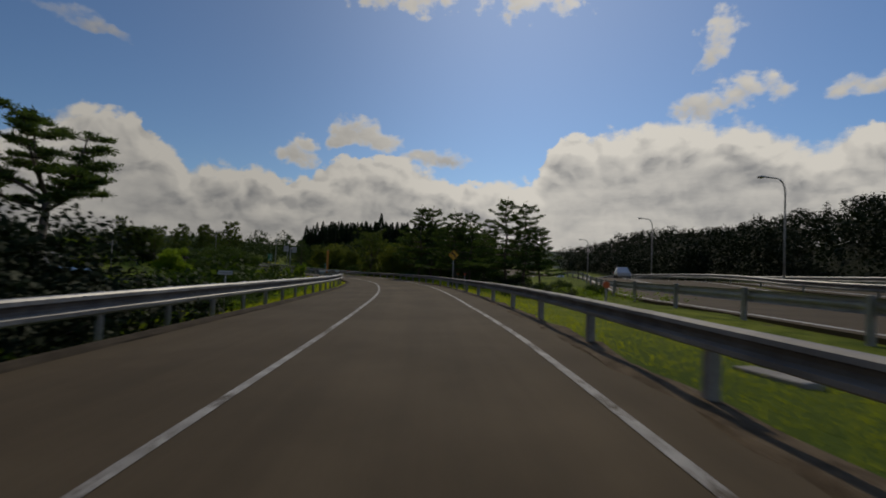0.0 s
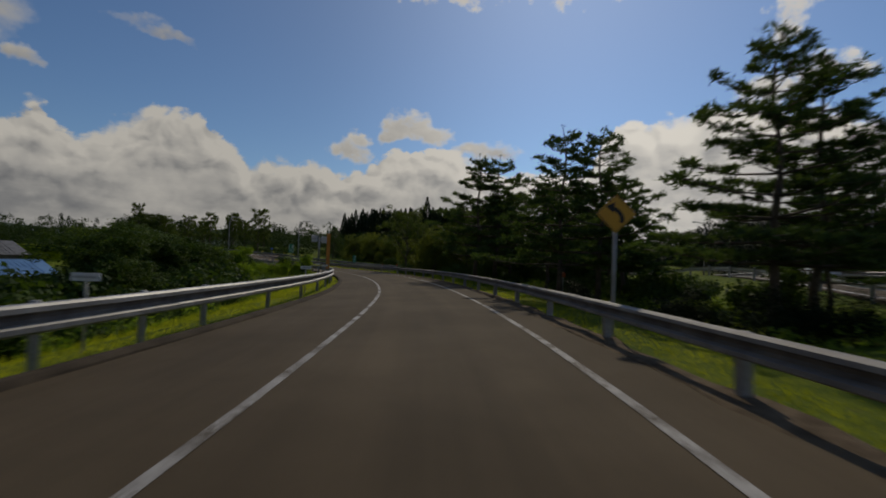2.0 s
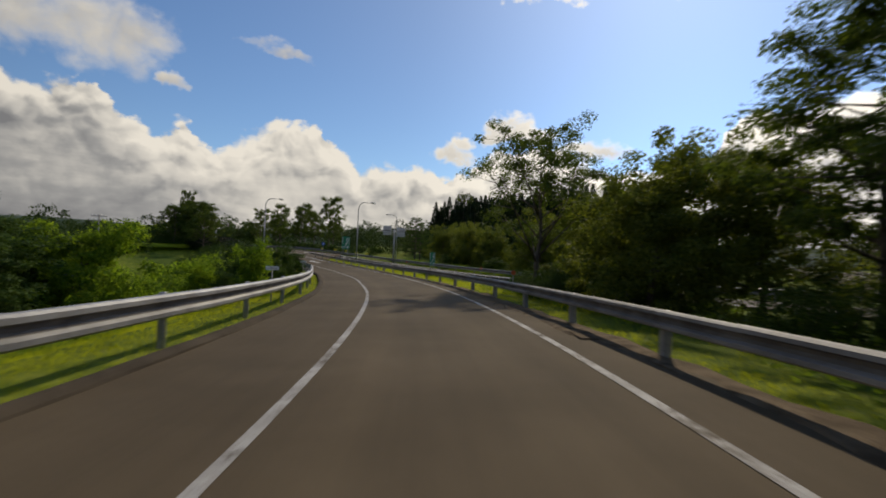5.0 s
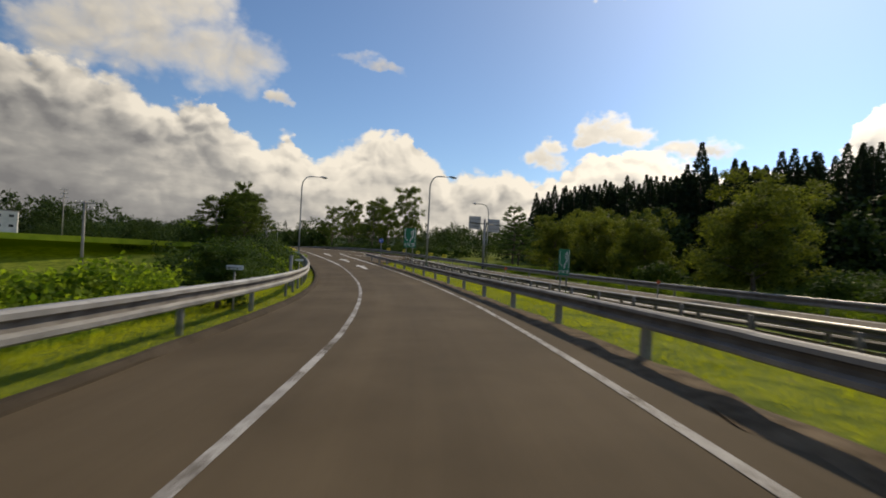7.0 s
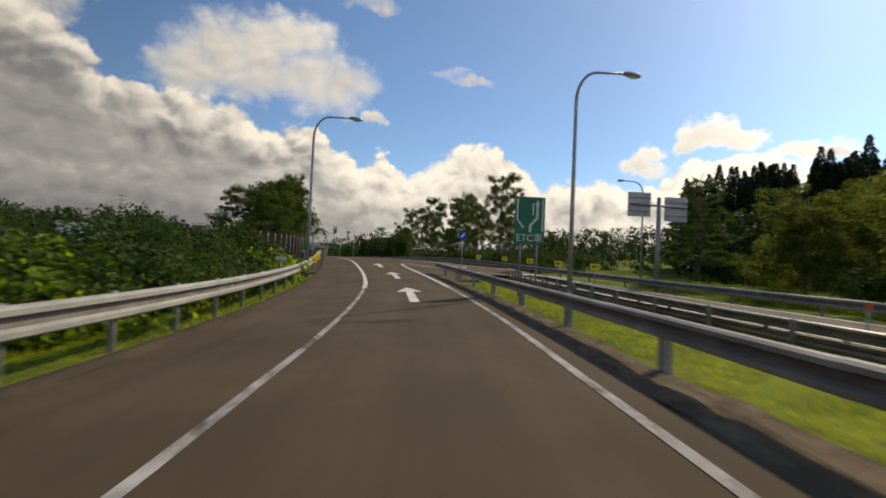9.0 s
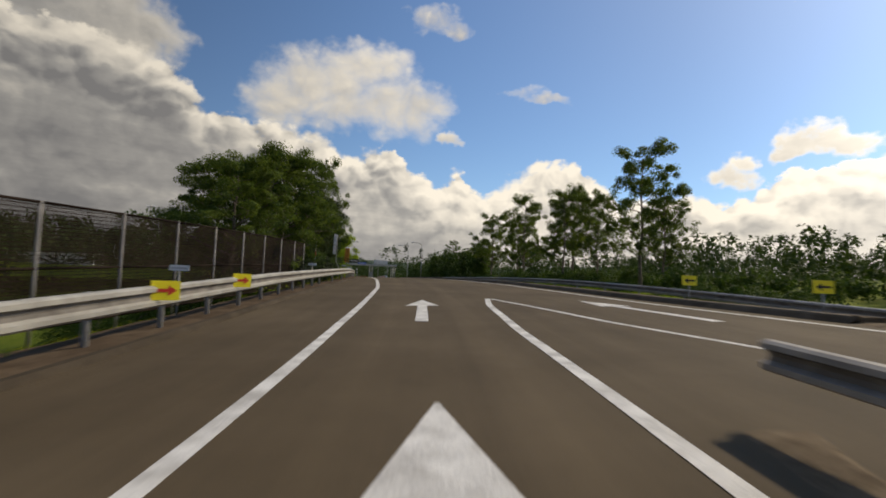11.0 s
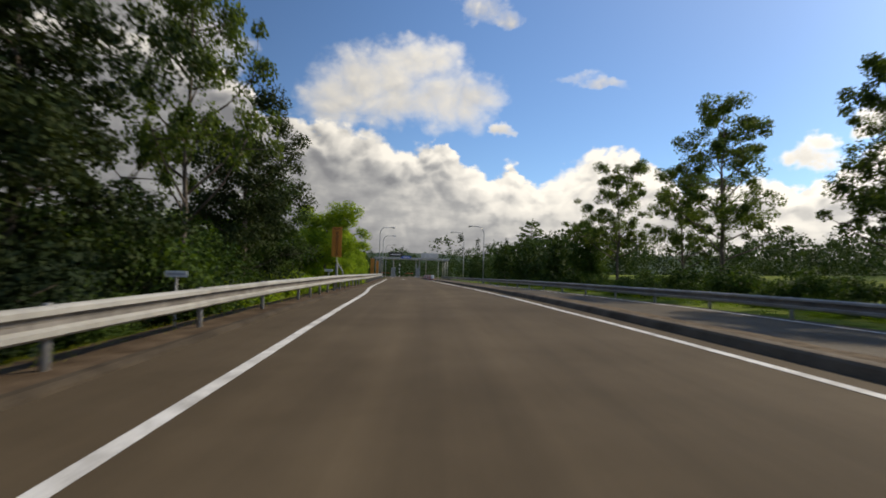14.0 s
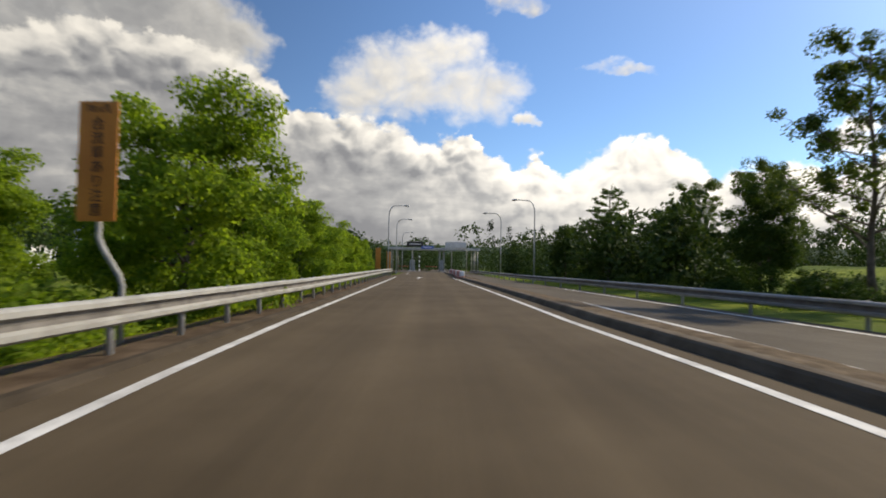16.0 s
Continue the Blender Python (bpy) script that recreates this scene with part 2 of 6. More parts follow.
ASPHALT = material("asphalt", (0.079, 0.057, 0.033), (0.113, 0.083, 0.05), 0.35, 0.9, bump=0.22, grain=70, spec=0.15)
def worn_by_wheels(m):
    """Faint streaks along the road and paler wheel tracks, by offset and station."""
    n = m.node_tree
    bs = next(k for k in n.nodes if k.type == "BSDF_PRINCIPLED")
    link = bs.inputs["Base Color"].links[0].from_socket
    h = Nodes(n, False)
    sep = h.put("ShaderNodeSeparateXYZ", h.put("ShaderNodeTexCoord", out=2)).node
    u, v = sep.outputs[0], sep.outputs[1]
    streak = h.noise(h.put("ShaderNodeCombineXYZ", h.math("MULTIPLY", u, 2.6), h.math("MULTIPLY", v, 0.05), 0.0), 1.0, 5.0, 0.6)
    patch = h.noise(h.put("ShaderNodeCombineXYZ", h.math("MULTIPLY", u, 0.5), h.math("MULTIPLY", v, 0.16), 3.0), 1.0, 4.0, 0.6)
    away = h.math("ABSOLUTE", h.math("SUBTRACT", h.math("ABSOLUTE", h.math("SUBTRACT", u, 0.15)), 0.8))
    track = h.smooth(away, 0.45, 0.05, 0.0, 0.13)
    g = h.math("ADD", h.math("ADD", h.math("MULTIPLY", streak, 0.5), h.math("MULTIPLY", patch, 0.5)), h.math("ADD", track, 0.46))
    n.links.new(h.mix(1.0, link, h.put("ShaderNodeCombineXYZ", g, g, h.math("MULTIPLY", g, 0.98)), "MULTIPLY"), bs.inputs["Base Color"])


worn_by_wheels(ASPHALT)
ASPHALT_OLD = material("old_asphalt", (0.07, 0.055, 0.038), (0.12, 0.098, 0.07), 0.3, 0.85, bump=0.5, grain=60, spec=0.15)
def worn_paint(name, low, high, bare, lo, hi):
    """Road paint broken up by wear, so that the asphalt shows through."""
    m = material(name, low, high, 2.5, 0.75, bump=0.3, grain=40, spec=0.15)
    n = m.node_tree
    bs = next(k for k in n.nodes if k.type == "BSDF_PRINCIPLED")
    link = bs.inputs["Base Color"].links[0].from_socket
    h = Nodes(n, False)
    obj = h.put("ShaderNodeTexCoord", out=3)
    f = h.math("ADD", h.math("MULTIPLY", h.noise(obj, 1.1, 4.0), 0.7), h.math("MULTIPLY", h.noise(obj, 16.0, 4.0, 0.7), 0.6))
    n.links.new(h.mix(h.smooth(f, lo, hi), bare, link), bs.inputs["Base Color"])
    return m


PAINT_WORN = worn_paint("worn_road_paint", (0.26, 0.245, 0.22), (0.5, 0.48, 0.44), (0.09, 0.07, 0.048), 0.5, 0.68)
PAINT = material("road_paint", (0.42, 0.40, 0.36), (0.78, 0.76, 0.70), 2.5, 0.7, bump=0.3, grain=40)
STEEL = material("galvanised_steel", (0.2, 0.197, 0.19), (0.36, 0.355, 0.34), 1.2, 0.5, 0.25, grain=18, rand=0.25)
STEEL_DULL = material("dull_weathered_steel", (0.16, 0.15, 0.14), (0.34, 0.32, 0.29), 1.0, 0.72, 0.1, grain=18, rand=0.3)
STEEL_WHITE = material("white_painted_steel", (0.27, 0.258, 0.226), (0.41, 0.398, 0.355), 1.5, 0.6, 0.1, grain=20, rand=0.25)
# sun glint along the median rails' top edge, given as a pale colour
SUNLIT_LIP = material("sunlit_rail_edge", (0.55, 0.54, 0.5), (0.75, 0.74, 0.7), 1.5, 0.35, 0.3, grain=20)
# steel browned and darkened for the shaded backs of the median rails
RAIL_SHADED = material("shaded_brown_steel", (0.13, 0.108, 0.086), (0.24, 0.205, 0.165), 1.5, 0.5, 0.2, grain=20, rand=0.3)
# dirt of the rail's groove, with the groove's shade coloured in
GRIME_SHADE = material("grimy_shaded_rail_channel", (0.11, 0.1, 0.09), (0.22, 0.205, 0.185), 2.0, 0.8, 0.0, grain=15, spec=0.15)
KERB_BROWN = material("brown_weathered_kerb", (0.085, 0.063, 0.042), (0.17, 0.135, 0.095), 1.0, 0.9, bump=0.4, grain=35, spec=0.15)
CONCRETE = material("concrete", (0.2, 0.18, 0.155), (0.37, 0.345, 0.305), 1.0, 0.85, bump=0.4, grain=35)
LAMP_GREY = material("lamp_grey", (0.26, 0.27, 0.27), (0.4, 0.41, 0.41), 1.0, 0.4, 0.3, grain=20)
BARK = material("bark", (0.06, 0.047, 0.036), (0.16, 0.13, 0.10), 3.0, 0.9, bump=0.8, grain=22)
SOIL = material("soil", (0.07, 0.048, 0.028), (0.19, 0.14, 0.088), 3.5, 0.95, bump=0.8, grain=45, spec=0.1)
KERB_DARK = material("dark_asphalt_kerb", (0.045, 0.035, 0.024), (0.085, 0.066, 0.045), 1.2, 0.95, bump=0.5, grain=40, spec=0.1)
DARK_SOIL = material("dark_soil", (0.062, 0.042, 0.026), (0.14, 0.1, 0.064), 1.5, 0.95, bump=0.6, grain=30, spec=0.05)
GREEN_SIGN = material("green_sign_face", (0.005, 0.14, 0.07), (0.01, 0.2, 0.1), 1.0, 0.4)
WHITE_SIGN = material("white_sign_face", (0.62, 0.63, 0.62), (0.8, 0.8, 0.79), 1.5, 0.4)
GREY_SIGN = material("grey_sign_back", (0.36, 0.37, 0.37), (0.5, 0.5, 0.5), 1.2, 0.45, 0.3)
ORANGE_SIGN = material("orange_sign_face", (0.5, 0.17, 0.02), (0.62, 0.24, 0.03), 1.0, 0.5)
YELLOW_SIGN = material("yellow_sign_face", (0.82, 0.66, 0.02), (0.92, 0.78, 0.04), 1.0, 0.4)
RED_PAINT = material("red_sign_paint", (0.5, 0.03, 0.02), (0.65, 0.05, 0.03), 1.0, 0.4)
BLUE_SIGN = material("blue_sign_face", (0.01, 0.07, 0.36), (0.02, 0.1, 0.45), 1.0, 0.4)
BLACK_PAINT = material("black_sign_paint", (0.012, 0.012, 0.012), (0.03, 0.028, 0.025), 2.0, 0.5)
FENCE_BROWN = material("brown_fence_mesh", (0.012, 0.008, 0.006), (0.026, 0.018, 0.013), 1.5, 0.95, spec=0.05)
PLASTER = material("pale_plaster", (0.5, 0.5, 0.48), (0.68, 0.67, 0.64), 0.4, 0.85)
GLASS_DARK = material("dark_window_glass", (0.02, 0.025, 0.03), (0.05, 0.055, 0.06), 0.5, 0.12)
# brown house wall, its colour lowered for the side in shade
SHADED_WALL = material("shaded_brown_wall", (0.09, 0.08, 0.07), (0.18, 0.165, 0.145), 1.2, 0.8)
ROOF_BLUE = material("blue_metal_roof", (0.09, 0.22, 0.42), (0.14, 0.3, 0.5), 0.8, 0.4, 0.2)
ROOF_GREY = material("grey_tile_roof", (0.1, 0.1, 0.1), (0.18, 0.175, 0.17), 2.0, 0.6)
CAR_WHITE = material("white_car_paint", (0.7, 0.71, 0.72), (0.78, 0.79, 0.8), 0.5, 0.25)
RUBBER = material("rubber", (0.015, 0.015, 0.015), (0.03, 0.03, 0.03), 5.0, 0.8)
WEED = foliage("weed_leaves", (0.1, 0.17, 0.024), (0.27, 0.34, 0.05), 0.45)
PADDY = foliage("paddy", (0.19, 0.28, 0.03), (0.38, 0.45, 0.05), 0.4)
LEAF_BROAD = foliage("broad_leaves", (0.036, 0.062, 0.017), (0.125, 0.165, 0.04), 0.42)
LEAF_BRIGHT = foliage("bright_leaves", (0.085, 0.155, 0.02), (0.28, 0.36, 0.048), 0.62)
LEAF_OLIVE = foliage("olive_leaves", (0.06, 0.085, 0.02), (0.215, 0.235, 0.05), 0.45)
LEAF_PINE = foliage("pine_needles", (0.034, 0.066, 0.026), (0.1, 0.145, 0.05), 0.38)
LEAF_CEDAR = foliage("cedar_needles", (0.012, 0.025, 0.013), (0.034, 0.054, 0.023), 0.1)
LEAF_DARK = foliage("dark_leaves", (0.025, 0.052, 0.013), (0.09, 0.138, 0.03), 0.32)
LEAF_EVER = foliage("dark_evergreen_leaves", (0.016, 0.03, 0.011), (0.055, 0.072, 0.024), 0.15)
# leaves taken near black, the shade of backlit foliage in their colour
LEAF_SHADED = foliage("shaded_leaves", (0.013, 0.023, 0.01), (0.024, 0.037, 0.014), 0.05)
LEAF_WOODS = foliage("wood_leaves", (0.018, 0.038, 0.013), (0.062, 0.095, 0.028), 0.2)
GRASS = foliage("grass_blades", (0.22, 0.25, 0.022), (0.45, 0.455, 0.05), 0.55)


def ground_material():
    m = bpy.data.materials.new("grassy_ground")
    m.use_nodes = True
    n = Nodes(m.node_tree)
    obj = n.put("ShaderNodeTexCoord", out=3)
    a, b, c = n.noise(obj, 0.06, 5.0), n.noise(obj, 1.3, 5.0, 0.6), n.noise(obj, 25.0, 3.0)
    green = n.mix(n.smooth(b, 0.3, 0.7), (0.1, 0.14, 0.018), (0.25, 0.285, 0.036))
    green = n.mix(n.smooth(a, 0.4, 0.65), green, (0.08, 0.12, 0.02))
    sep = n.put("ShaderNodeSeparateXYZ", obj).node
    rx, ry = n.math("ADD", sep.outputs[0], 70.0), n.math("SUBTRACT", sep.outputs[1], 90.0)
    out_there = n.math("SQRT", n.math("ADD", n.math("MULTIPLY", rx, rx), n.math("MULTIPLY", ry, ry)))
    woods = n.mix(n.smooth(n.noise(obj, 0.02, 6.0, 0.7), 0.35, 0.65), (0.035, 0.058, 0.04), (0.065, 0.09, 0.06))
    green = n.mix(n.smooth(out_there, 260.0, 420.0), green, woods)
    # shade under the hill woods, put into the ground colour as near-black
    shaded_floor = n.math("MULTIPLY", n.smooth(sep.outputs[0], 46.0, 54.0), n.smooth(sep.outputs[1], 230.0, 190.0))
    green = n.mix(shaded_floor, green, (0.014, 0.02, 0.009))
    col = n.mix(n.smooth(n.math("ADD", b, n.math("MULTIPLY", c, 0.3)), 0.78, 0.9), green, (0.16, 0.12, 0.08))
    bs = n.tree.nodes.new("ShaderNodeBsdfPrincipled")
    n.tree.links.new(col, bs.inputs["Base Color"])
    bs.inputs["Roughness"].default_value = 0.95
    bs.inputs["Specular IOR Level"].default_value = 0.05
    bp = n.tree.nodes.new("ShaderNodeBump")
    bp.inputs["Strength"].default_value, bp.inputs["Distance"].default_value = 0.9, 0.08
    n.tree.links.new(c, bp.inputs["Height"])
    n.tree.links.new(bp.outputs[0], bs.inputs["Normal"])
    out = n.tree.nodes.new("ShaderNodeOutputMaterial")
    n.tree.links.new(bs.outputs[0], out.inputs[0])
    return m


GROUND = ground_material()

# ---- the road's line: station, heading, grade and cross fall in degrees ----
LINE = np.array([(-50, -10, 0.38, 2.2), (-11.65, 0.73, 0.38, 2.22), (0, 3.14, -0.29, 2.08), (10, 5.72, -0.57, 2.1), (20, 8.42, -0.64, 2.25),
                 (30, 11.45, -0.71, 2.21), (40, 14.67, -0.77, 2.31), (50, 18.26, -0.79, 2.51), (60, 22.37, -0.75, 2.76), (70, 26.57, -0.68, 2.73),
                 (80, 30.66, -0.55, 2.7), (90, 34.81, -0.22, 2.45), (100, 38.72, 0.38, 2.72), (110, 42.43, 1.1, 2.81), (120, 45.78, 1.81, 2.6),
                 (130, 48.54, 2.32, 2.36), (140, 50.49, 2.25, 2.08), (150, 51.81, 1.64, 2.15), (160, 53.17, 1.05, 1.59), (170, 54.44, 0.64, 1.33),
                 (180, 55.58, 0.19, 1.23), (184.15, 55.98, 0.07, 1.01), (196, 56.48, -0.15, 0.9), (215, 56.98, -0.3, 0.5), (250, 57.13, -0.3, 0)])
STEP = 0.25
STN = np.arange(-50, 420.01, STEP)
HEAD = np.radians(np.interp(STN, LINE[:, 0], LINE[:, 1]))
GRADE = np.radians(np.interp(STN, LINE[:, 0], LINE[:, 2]))
FALL = np.tan(np.radians(np.interp(STN, LINE[:, 0], LINE[:, 3])))
_go = np.stack([-np.sin(HEAD) * np.cos(GRADE), np.cos(HEAD) * np.cos(GRADE), np.sin(GRADE)], 1) * STEP
MID = np.zeros_like(_go)
MID[1:] = np.cumsum((_go[1:] + _go[:-1]) / 2, 0)
MID += np.array([-30.686, 92.188, -0.96]) - MID[int(149 / STEP)]


def on_line(s):
    s = np.asarray(s, float)
    return np.stack([np.interp(s, STN, MID[:, k]) for k in range(3)], -1), np.interp(s, STN, HEAD), np.interp(s, STN, FALL)


def lay(s, d, z=0.0):
    """World places from station, offset to the right and height over the road's plane."""
    c, h, f = on_line(s)
    d, z = np.asarray(d, float), np.asarray(z, float)
    return np.stack([c[..., 0] + d * np.cos(h), c[..., 1] + d * np.sin(h), c[..., 2] + z + d * f], -1)


def smoothstep(v, a, b):
    u = np.clip((v - a) / (b - a), 0, 1)
    return u * u * (3 - 2 * u)


def land(s, d):
    """Height of the ground over the road's middle."""
    s, d = np.asarray(s, float), np.asarray(d, float)
    f = np.interp(s, STN, FALL)
    z = f * np.clip(d, -4.6, 3.2) - 0.07
    low = 1 - smoothstep(s, 128, 160)
    left = np.clip(-d - 4.6, 0, None)
    z -= low * 2.6 * smoothstep(left, 0, 8) + (1 - low) * 0.5 * smoothstep(left, 0, 3)
    right = np.clip(d - 3.2, 0, None)
    z -= 0.12 * smoothstep(right, 0, 2) + 0.3 * smoothstep(right, 1.5, 5) * (1 - 0.6 * smoothstep(s, 140, 170))
    z += (0.45 * smoothstep(right, 1.5, 5) + 0.9 * smoothstep(right, 10, 26)) * (1 - smoothstep(s, 50, 80))
    z += 2.5 * smoothstep(right, 30, 60) * smoothstep(s, 80, 100)
    return z


def to_line(x, y):
    """Nearest station and offset of places, by brute force in slices."""
    x, y = np.ravel(x), np.ravel(y)
    k4 = np.arange(0, len(STN), 8)
    near = np.empty(len(x), int)
    for a in range(0, len(x), 4000):
        near[a:a + 4000] = k4[((x[a:a + 4000, None] - MID[None, k4, 0]) ** 2 + (y[a:a + 4000, None] - MID[None, k4, 1]) ** 2).argmin(1)]
    ox, oy, h = x - MID[near, 0], y - MID[near, 1], HEAD[near]
    return STN[near] - ox * np.sin(h) + oy * np.cos(h), ox * np.cos(h) + oy * np.sin(h)


def spot(s, d, z=0.0, turn=0.0, scale=1.0):
    """A pose on the ground at a station and offset; turn: degrees to the left of the road's way."""
    c, h, _ = on_line(s)
    p = lay(s, d)
    m = Matrix.Translation((p[0], p[1], c[2] + float(land(s, d)) + z)) @ Matrix.Rotation(float(h) + radians(turn), 4, "Z")
    return m @ Matrix.Diagonal((scale, scale, scale, 1)) if isinstance(scale, (int, float)) else m @ Matrix.Diagonal((*scale, 1))


# ---- building ----
def mesh_of(name, verts, faces, mat=None, smooth=False):
    me = bpy.data.meshes.new(name)
    me.from_pydata([tuple(map(float, v)) for v in verts], [], [tuple(map(int, f)) for f in faces])
    if mat:
        me.materials.append(mat)
    if smooth:
        me.polygons.foreach_set("use_smooth", [True] * len(me.polygons))
    me.update()
    return me


def quads_mesh(name, pts, mat, smooth=False):
    """Many loose four-cornered faces, pts of shape (n, 4, 3)."""
    n = len(pts)
    me = bpy.data.meshes.new(name)
    me.vertices.add(4 * n), me.loops.add(4 * n), me.polygons.add(n)
    me.vertices.foreach_set("co", np.ascontiguousarray(pts, np.float32).ravel())
    me.loops.foreach_set("vertex_index", np.arange(4 * n, dtype=np.int32))
    me.polygons.foreach_set("loop_start", np.arange(0, 4 * n, 4, dtype=np.int32))
    me.materials.append(mat)
    me.update(calc_edges=True)
    return me


def part(name, data, material_, parent, label=""):
    """One mesh (bmesh or mesh) as a part under a thing."""
    if isinstance(data, bmesh.types.BMesh):
        me = bpy.data.meshes.new(name)
        data.to_mesh(me)
        data.free()
        data = me
    if material_ and not data.materials:
        data.materials.append(material_)
    ob = new(name, data)
    ob.parent = parent
    return tagged(ob, label)


def thing(name, label, category, group="", kind="", at=None):
    ob = new(name)
    ob.empty_display_size = 0.2
    if at is not None:
        ob.matrix_basis = at
    return tagged(ob, label, category, group, kind)


def box(bm, x0, x1, y0, y1, z0, z1, m=None, bevel=0.0):
    v = bmesh.ops.create_cube(bm, size=1.0)["verts"]
    mm = Matrix.Translation(((x0 + x1) / 2, (y0 + y1) / 2, (z0 + z1) / 2)) @ Matrix.Diagonal((x1 - x0, y1 - y0, z1 - z0, 1))
    bmesh.ops.transform(bm, matrix=(m @ mm) if m else mm, verts=v)
    if bevel:
        bmesh.ops.bevel(bm, geom=list({e for a in v for e in a.link_edges}), offset=bevel, segments=1, affect="EDGES")
    return bm


def tube(path, radii, sides=8, cap=True):
    """Vertices and faces of a tapered tube along places."""
    path = [Vector(p) for p in path]
    verts, faces = [], []
    ref = Vector((1, 0.13, 0.07)).normalized()
    for k, p in enumerate(path):
        t = (path[min(k + 1, len(path) - 1)] - path[max(k - 1, 0)]).normalized()
        u = t.cross(ref)
        if u.length < 0.05:
            u = t.cross(Vector((0, 1, 0)))
        u.normalize()
        w = t.cross(u)
        r = radii[k] if hasattr(radii, "__len__") else radii
        verts += [p + r * (math.cos(a) * u + math.sin(a) * w) for a in (2 * math.pi * j / sides for j in range(sides))]
    for k in range(len(path) - 1):
        for j in range(sides):
            a, b = k * sides + j, k * sides + (j + 1) % sides
            faces.append((a, b, b + sides, a + sides))
    if cap:
        faces.append(tuple(range(sides - 1, -1, -1)))
        faces.append(tuple(range((len(path) - 1) * sides, len(path) * sides)))
    return verts, faces


def tubes_mesh(name, items, mat, sides=8):
    verts, faces = [], []
    for path, radii in items:
        v, f = tube(path, radii, sides)
        faces += [tuple(i + len(verts) for i in q) for q in f]
        verts += v
    return mesh_of(name, verts, faces, mat, True)


def ribbon(name, s0, s1, left, right, z, mat, step=1.0, across=1, close=0.0):
    """A strip along the road between two offsets (numbers or functions of the station); close: its thickness."""
    n = max(2, int(round((s1 - s0) / step)) + 1)
    s = np.linspace(s0, s1, n)
    lo = np.array([left(v) if callable(left) else left for v in s], float)
    hi = np.array([right(v) if callable(right) else right for v in s], float)
    rows = [lay(s, lo + (hi - lo) * k / across, z) for k in range(across + 1)]
    if close:
        rows = [lay(s, lo, z - close)] + rows + [lay(s, hi, z - close)]
    w = len(rows)
    verts = np.stack(rows, 1).reshape(-1, 3)
    faces = [(i * w + k, i * w + k + 1, (i + 1) * w + k + 1, (i + 1) * w + k) for i in range(n - 1) for k in range(w - 1)]
    me = mesh_of(name, verts, faces, mat)
    side = np.stack([lo + (hi - lo) * k / across for k in range(across + 1)], 1)
    if close:
        side = np.concatenate([lo[:, None], side, hi[:, None]], 1)
    along = np.stack([side, np.repeat(s[:, None], w, 1)], -1).reshape(-1, 2)
    at = np.empty(len(me.loops), np.int32)
    me.loops.foreach_get("vertex_index", at)
    me.uv_layers.new(name="offset_station").data.foreach_set("uv", along[at].astype(np.float32).ravel())
    return me


def table(*rows):
    xs, ys = zip(*rows)
    return lambda s: float(np.interp(s, xs, ys))

# ---- ground ----
def make_ground():
    def lines(a, b, fine, reach):
        mid = list(np.arange(a, b + 0.01, fine))
        out, step = [], fine
        while not out or out[-1] < reach:
            step *= 1.25
            out.append((out[-1] if out else 0) + step)
        return np.array([a - v for v in out[::-1]] + mid + [b + v for v in out])

    xs, ys = lines(-215, 45, 1.25, 4200), lines(-30, 250, 1.25, 4200)
    X, Y = np.meshgrid(xs, ys)
    x, y = X.ravel(), Y.ravel()
    s, d = to_line(x, y)
    s = np.clip(s, -40, 420)
    base = np.interp(s, STN, MID[:, 2])
    z = base + land(s, np.clip(d, -300, 300))
    far = np.hypot(x + 70, y - 90)
    roll = np.array([noise.noise((a / 420, b / 420, 0.3)) + 0.5 * noise.noise((a / 150, b / 150, 4.1)) for a, b in zip(x, y)])
    rough = np.array([noise.noise((a / 7, b / 7, 1.7)) + 0.5 * noise.noise((a / 2.3, b / 2.3, 9.0)) for a, b in zip(x, y)])
    z += smoothstep(far, 420, 1500) * (42 + 24 * roll)
    z += 9 * smoothstep(x, 48, 85) * (1 - smoothstep(y, 190, 260)) * (1 - smoothstep(far, 300, 420))
    off = np.where(d < 0, -d - 5.0, d - 3.4)
    z += 0.14 * rough * smoothstep(off, 0.3, 5)
    w = len(xs)
    faces = [(j * w + i, j * w + i + 1, (j + 1) * w + i + 1, (j + 1) * w + i) for j in range(len(ys) - 1) for i in range(w - 1)]
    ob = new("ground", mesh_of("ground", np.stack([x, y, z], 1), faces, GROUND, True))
    tagged(ob, "grassy verges, fields and distant rolling hills", "ground", kind="structure")


make_ground()

# offsets along the road
LEFT_POST = table((-50, -6.1), (-5, -5.45), (15, -4.85), (20, -4.6), (33, -4.0), (70, -3.82), (82, -4.05), (90, -3.95), (109, -4.35), (140, -4.7), (150, -4.6), (160, -4.15), (175, -4.45), (200, -4.15), (237, -4.7), (420, -4.7))
LEFT_LINE = table((-50, -2.0), (-8, -1.87), (4, -1.78), (10, -1.66), (21, -1.5), (29, -1.3), (33, -1.22), (56, -1.2), (69, -1.22), (76, -1.32), (82, -1.27), (91, -1.43), (104, -1.6), (109, -1.57), (120, -1.46), (134, -1.6), (147, -1.6), (155, -1.85), (161, -2.0), (170, -2.35), (175, -2.5), (184, -2.67), (190, -3.0), (195, -3.15), (237, -3.5), (420, -3.6))
RIGHT_LINE = table((-50, 1.45), (-8, 1.53), (-3, 1.55), (4, 1.47), (11, 1.58), (17, 1.75), (21, 1.82), (30, 1.88), (56, 2.0), (70, 1.96), (78, 1.87), (91, 1.77), (104, 1.64), (109, 1.69), (133, 1.65), (138, 1.86), (140.4, 2.2))
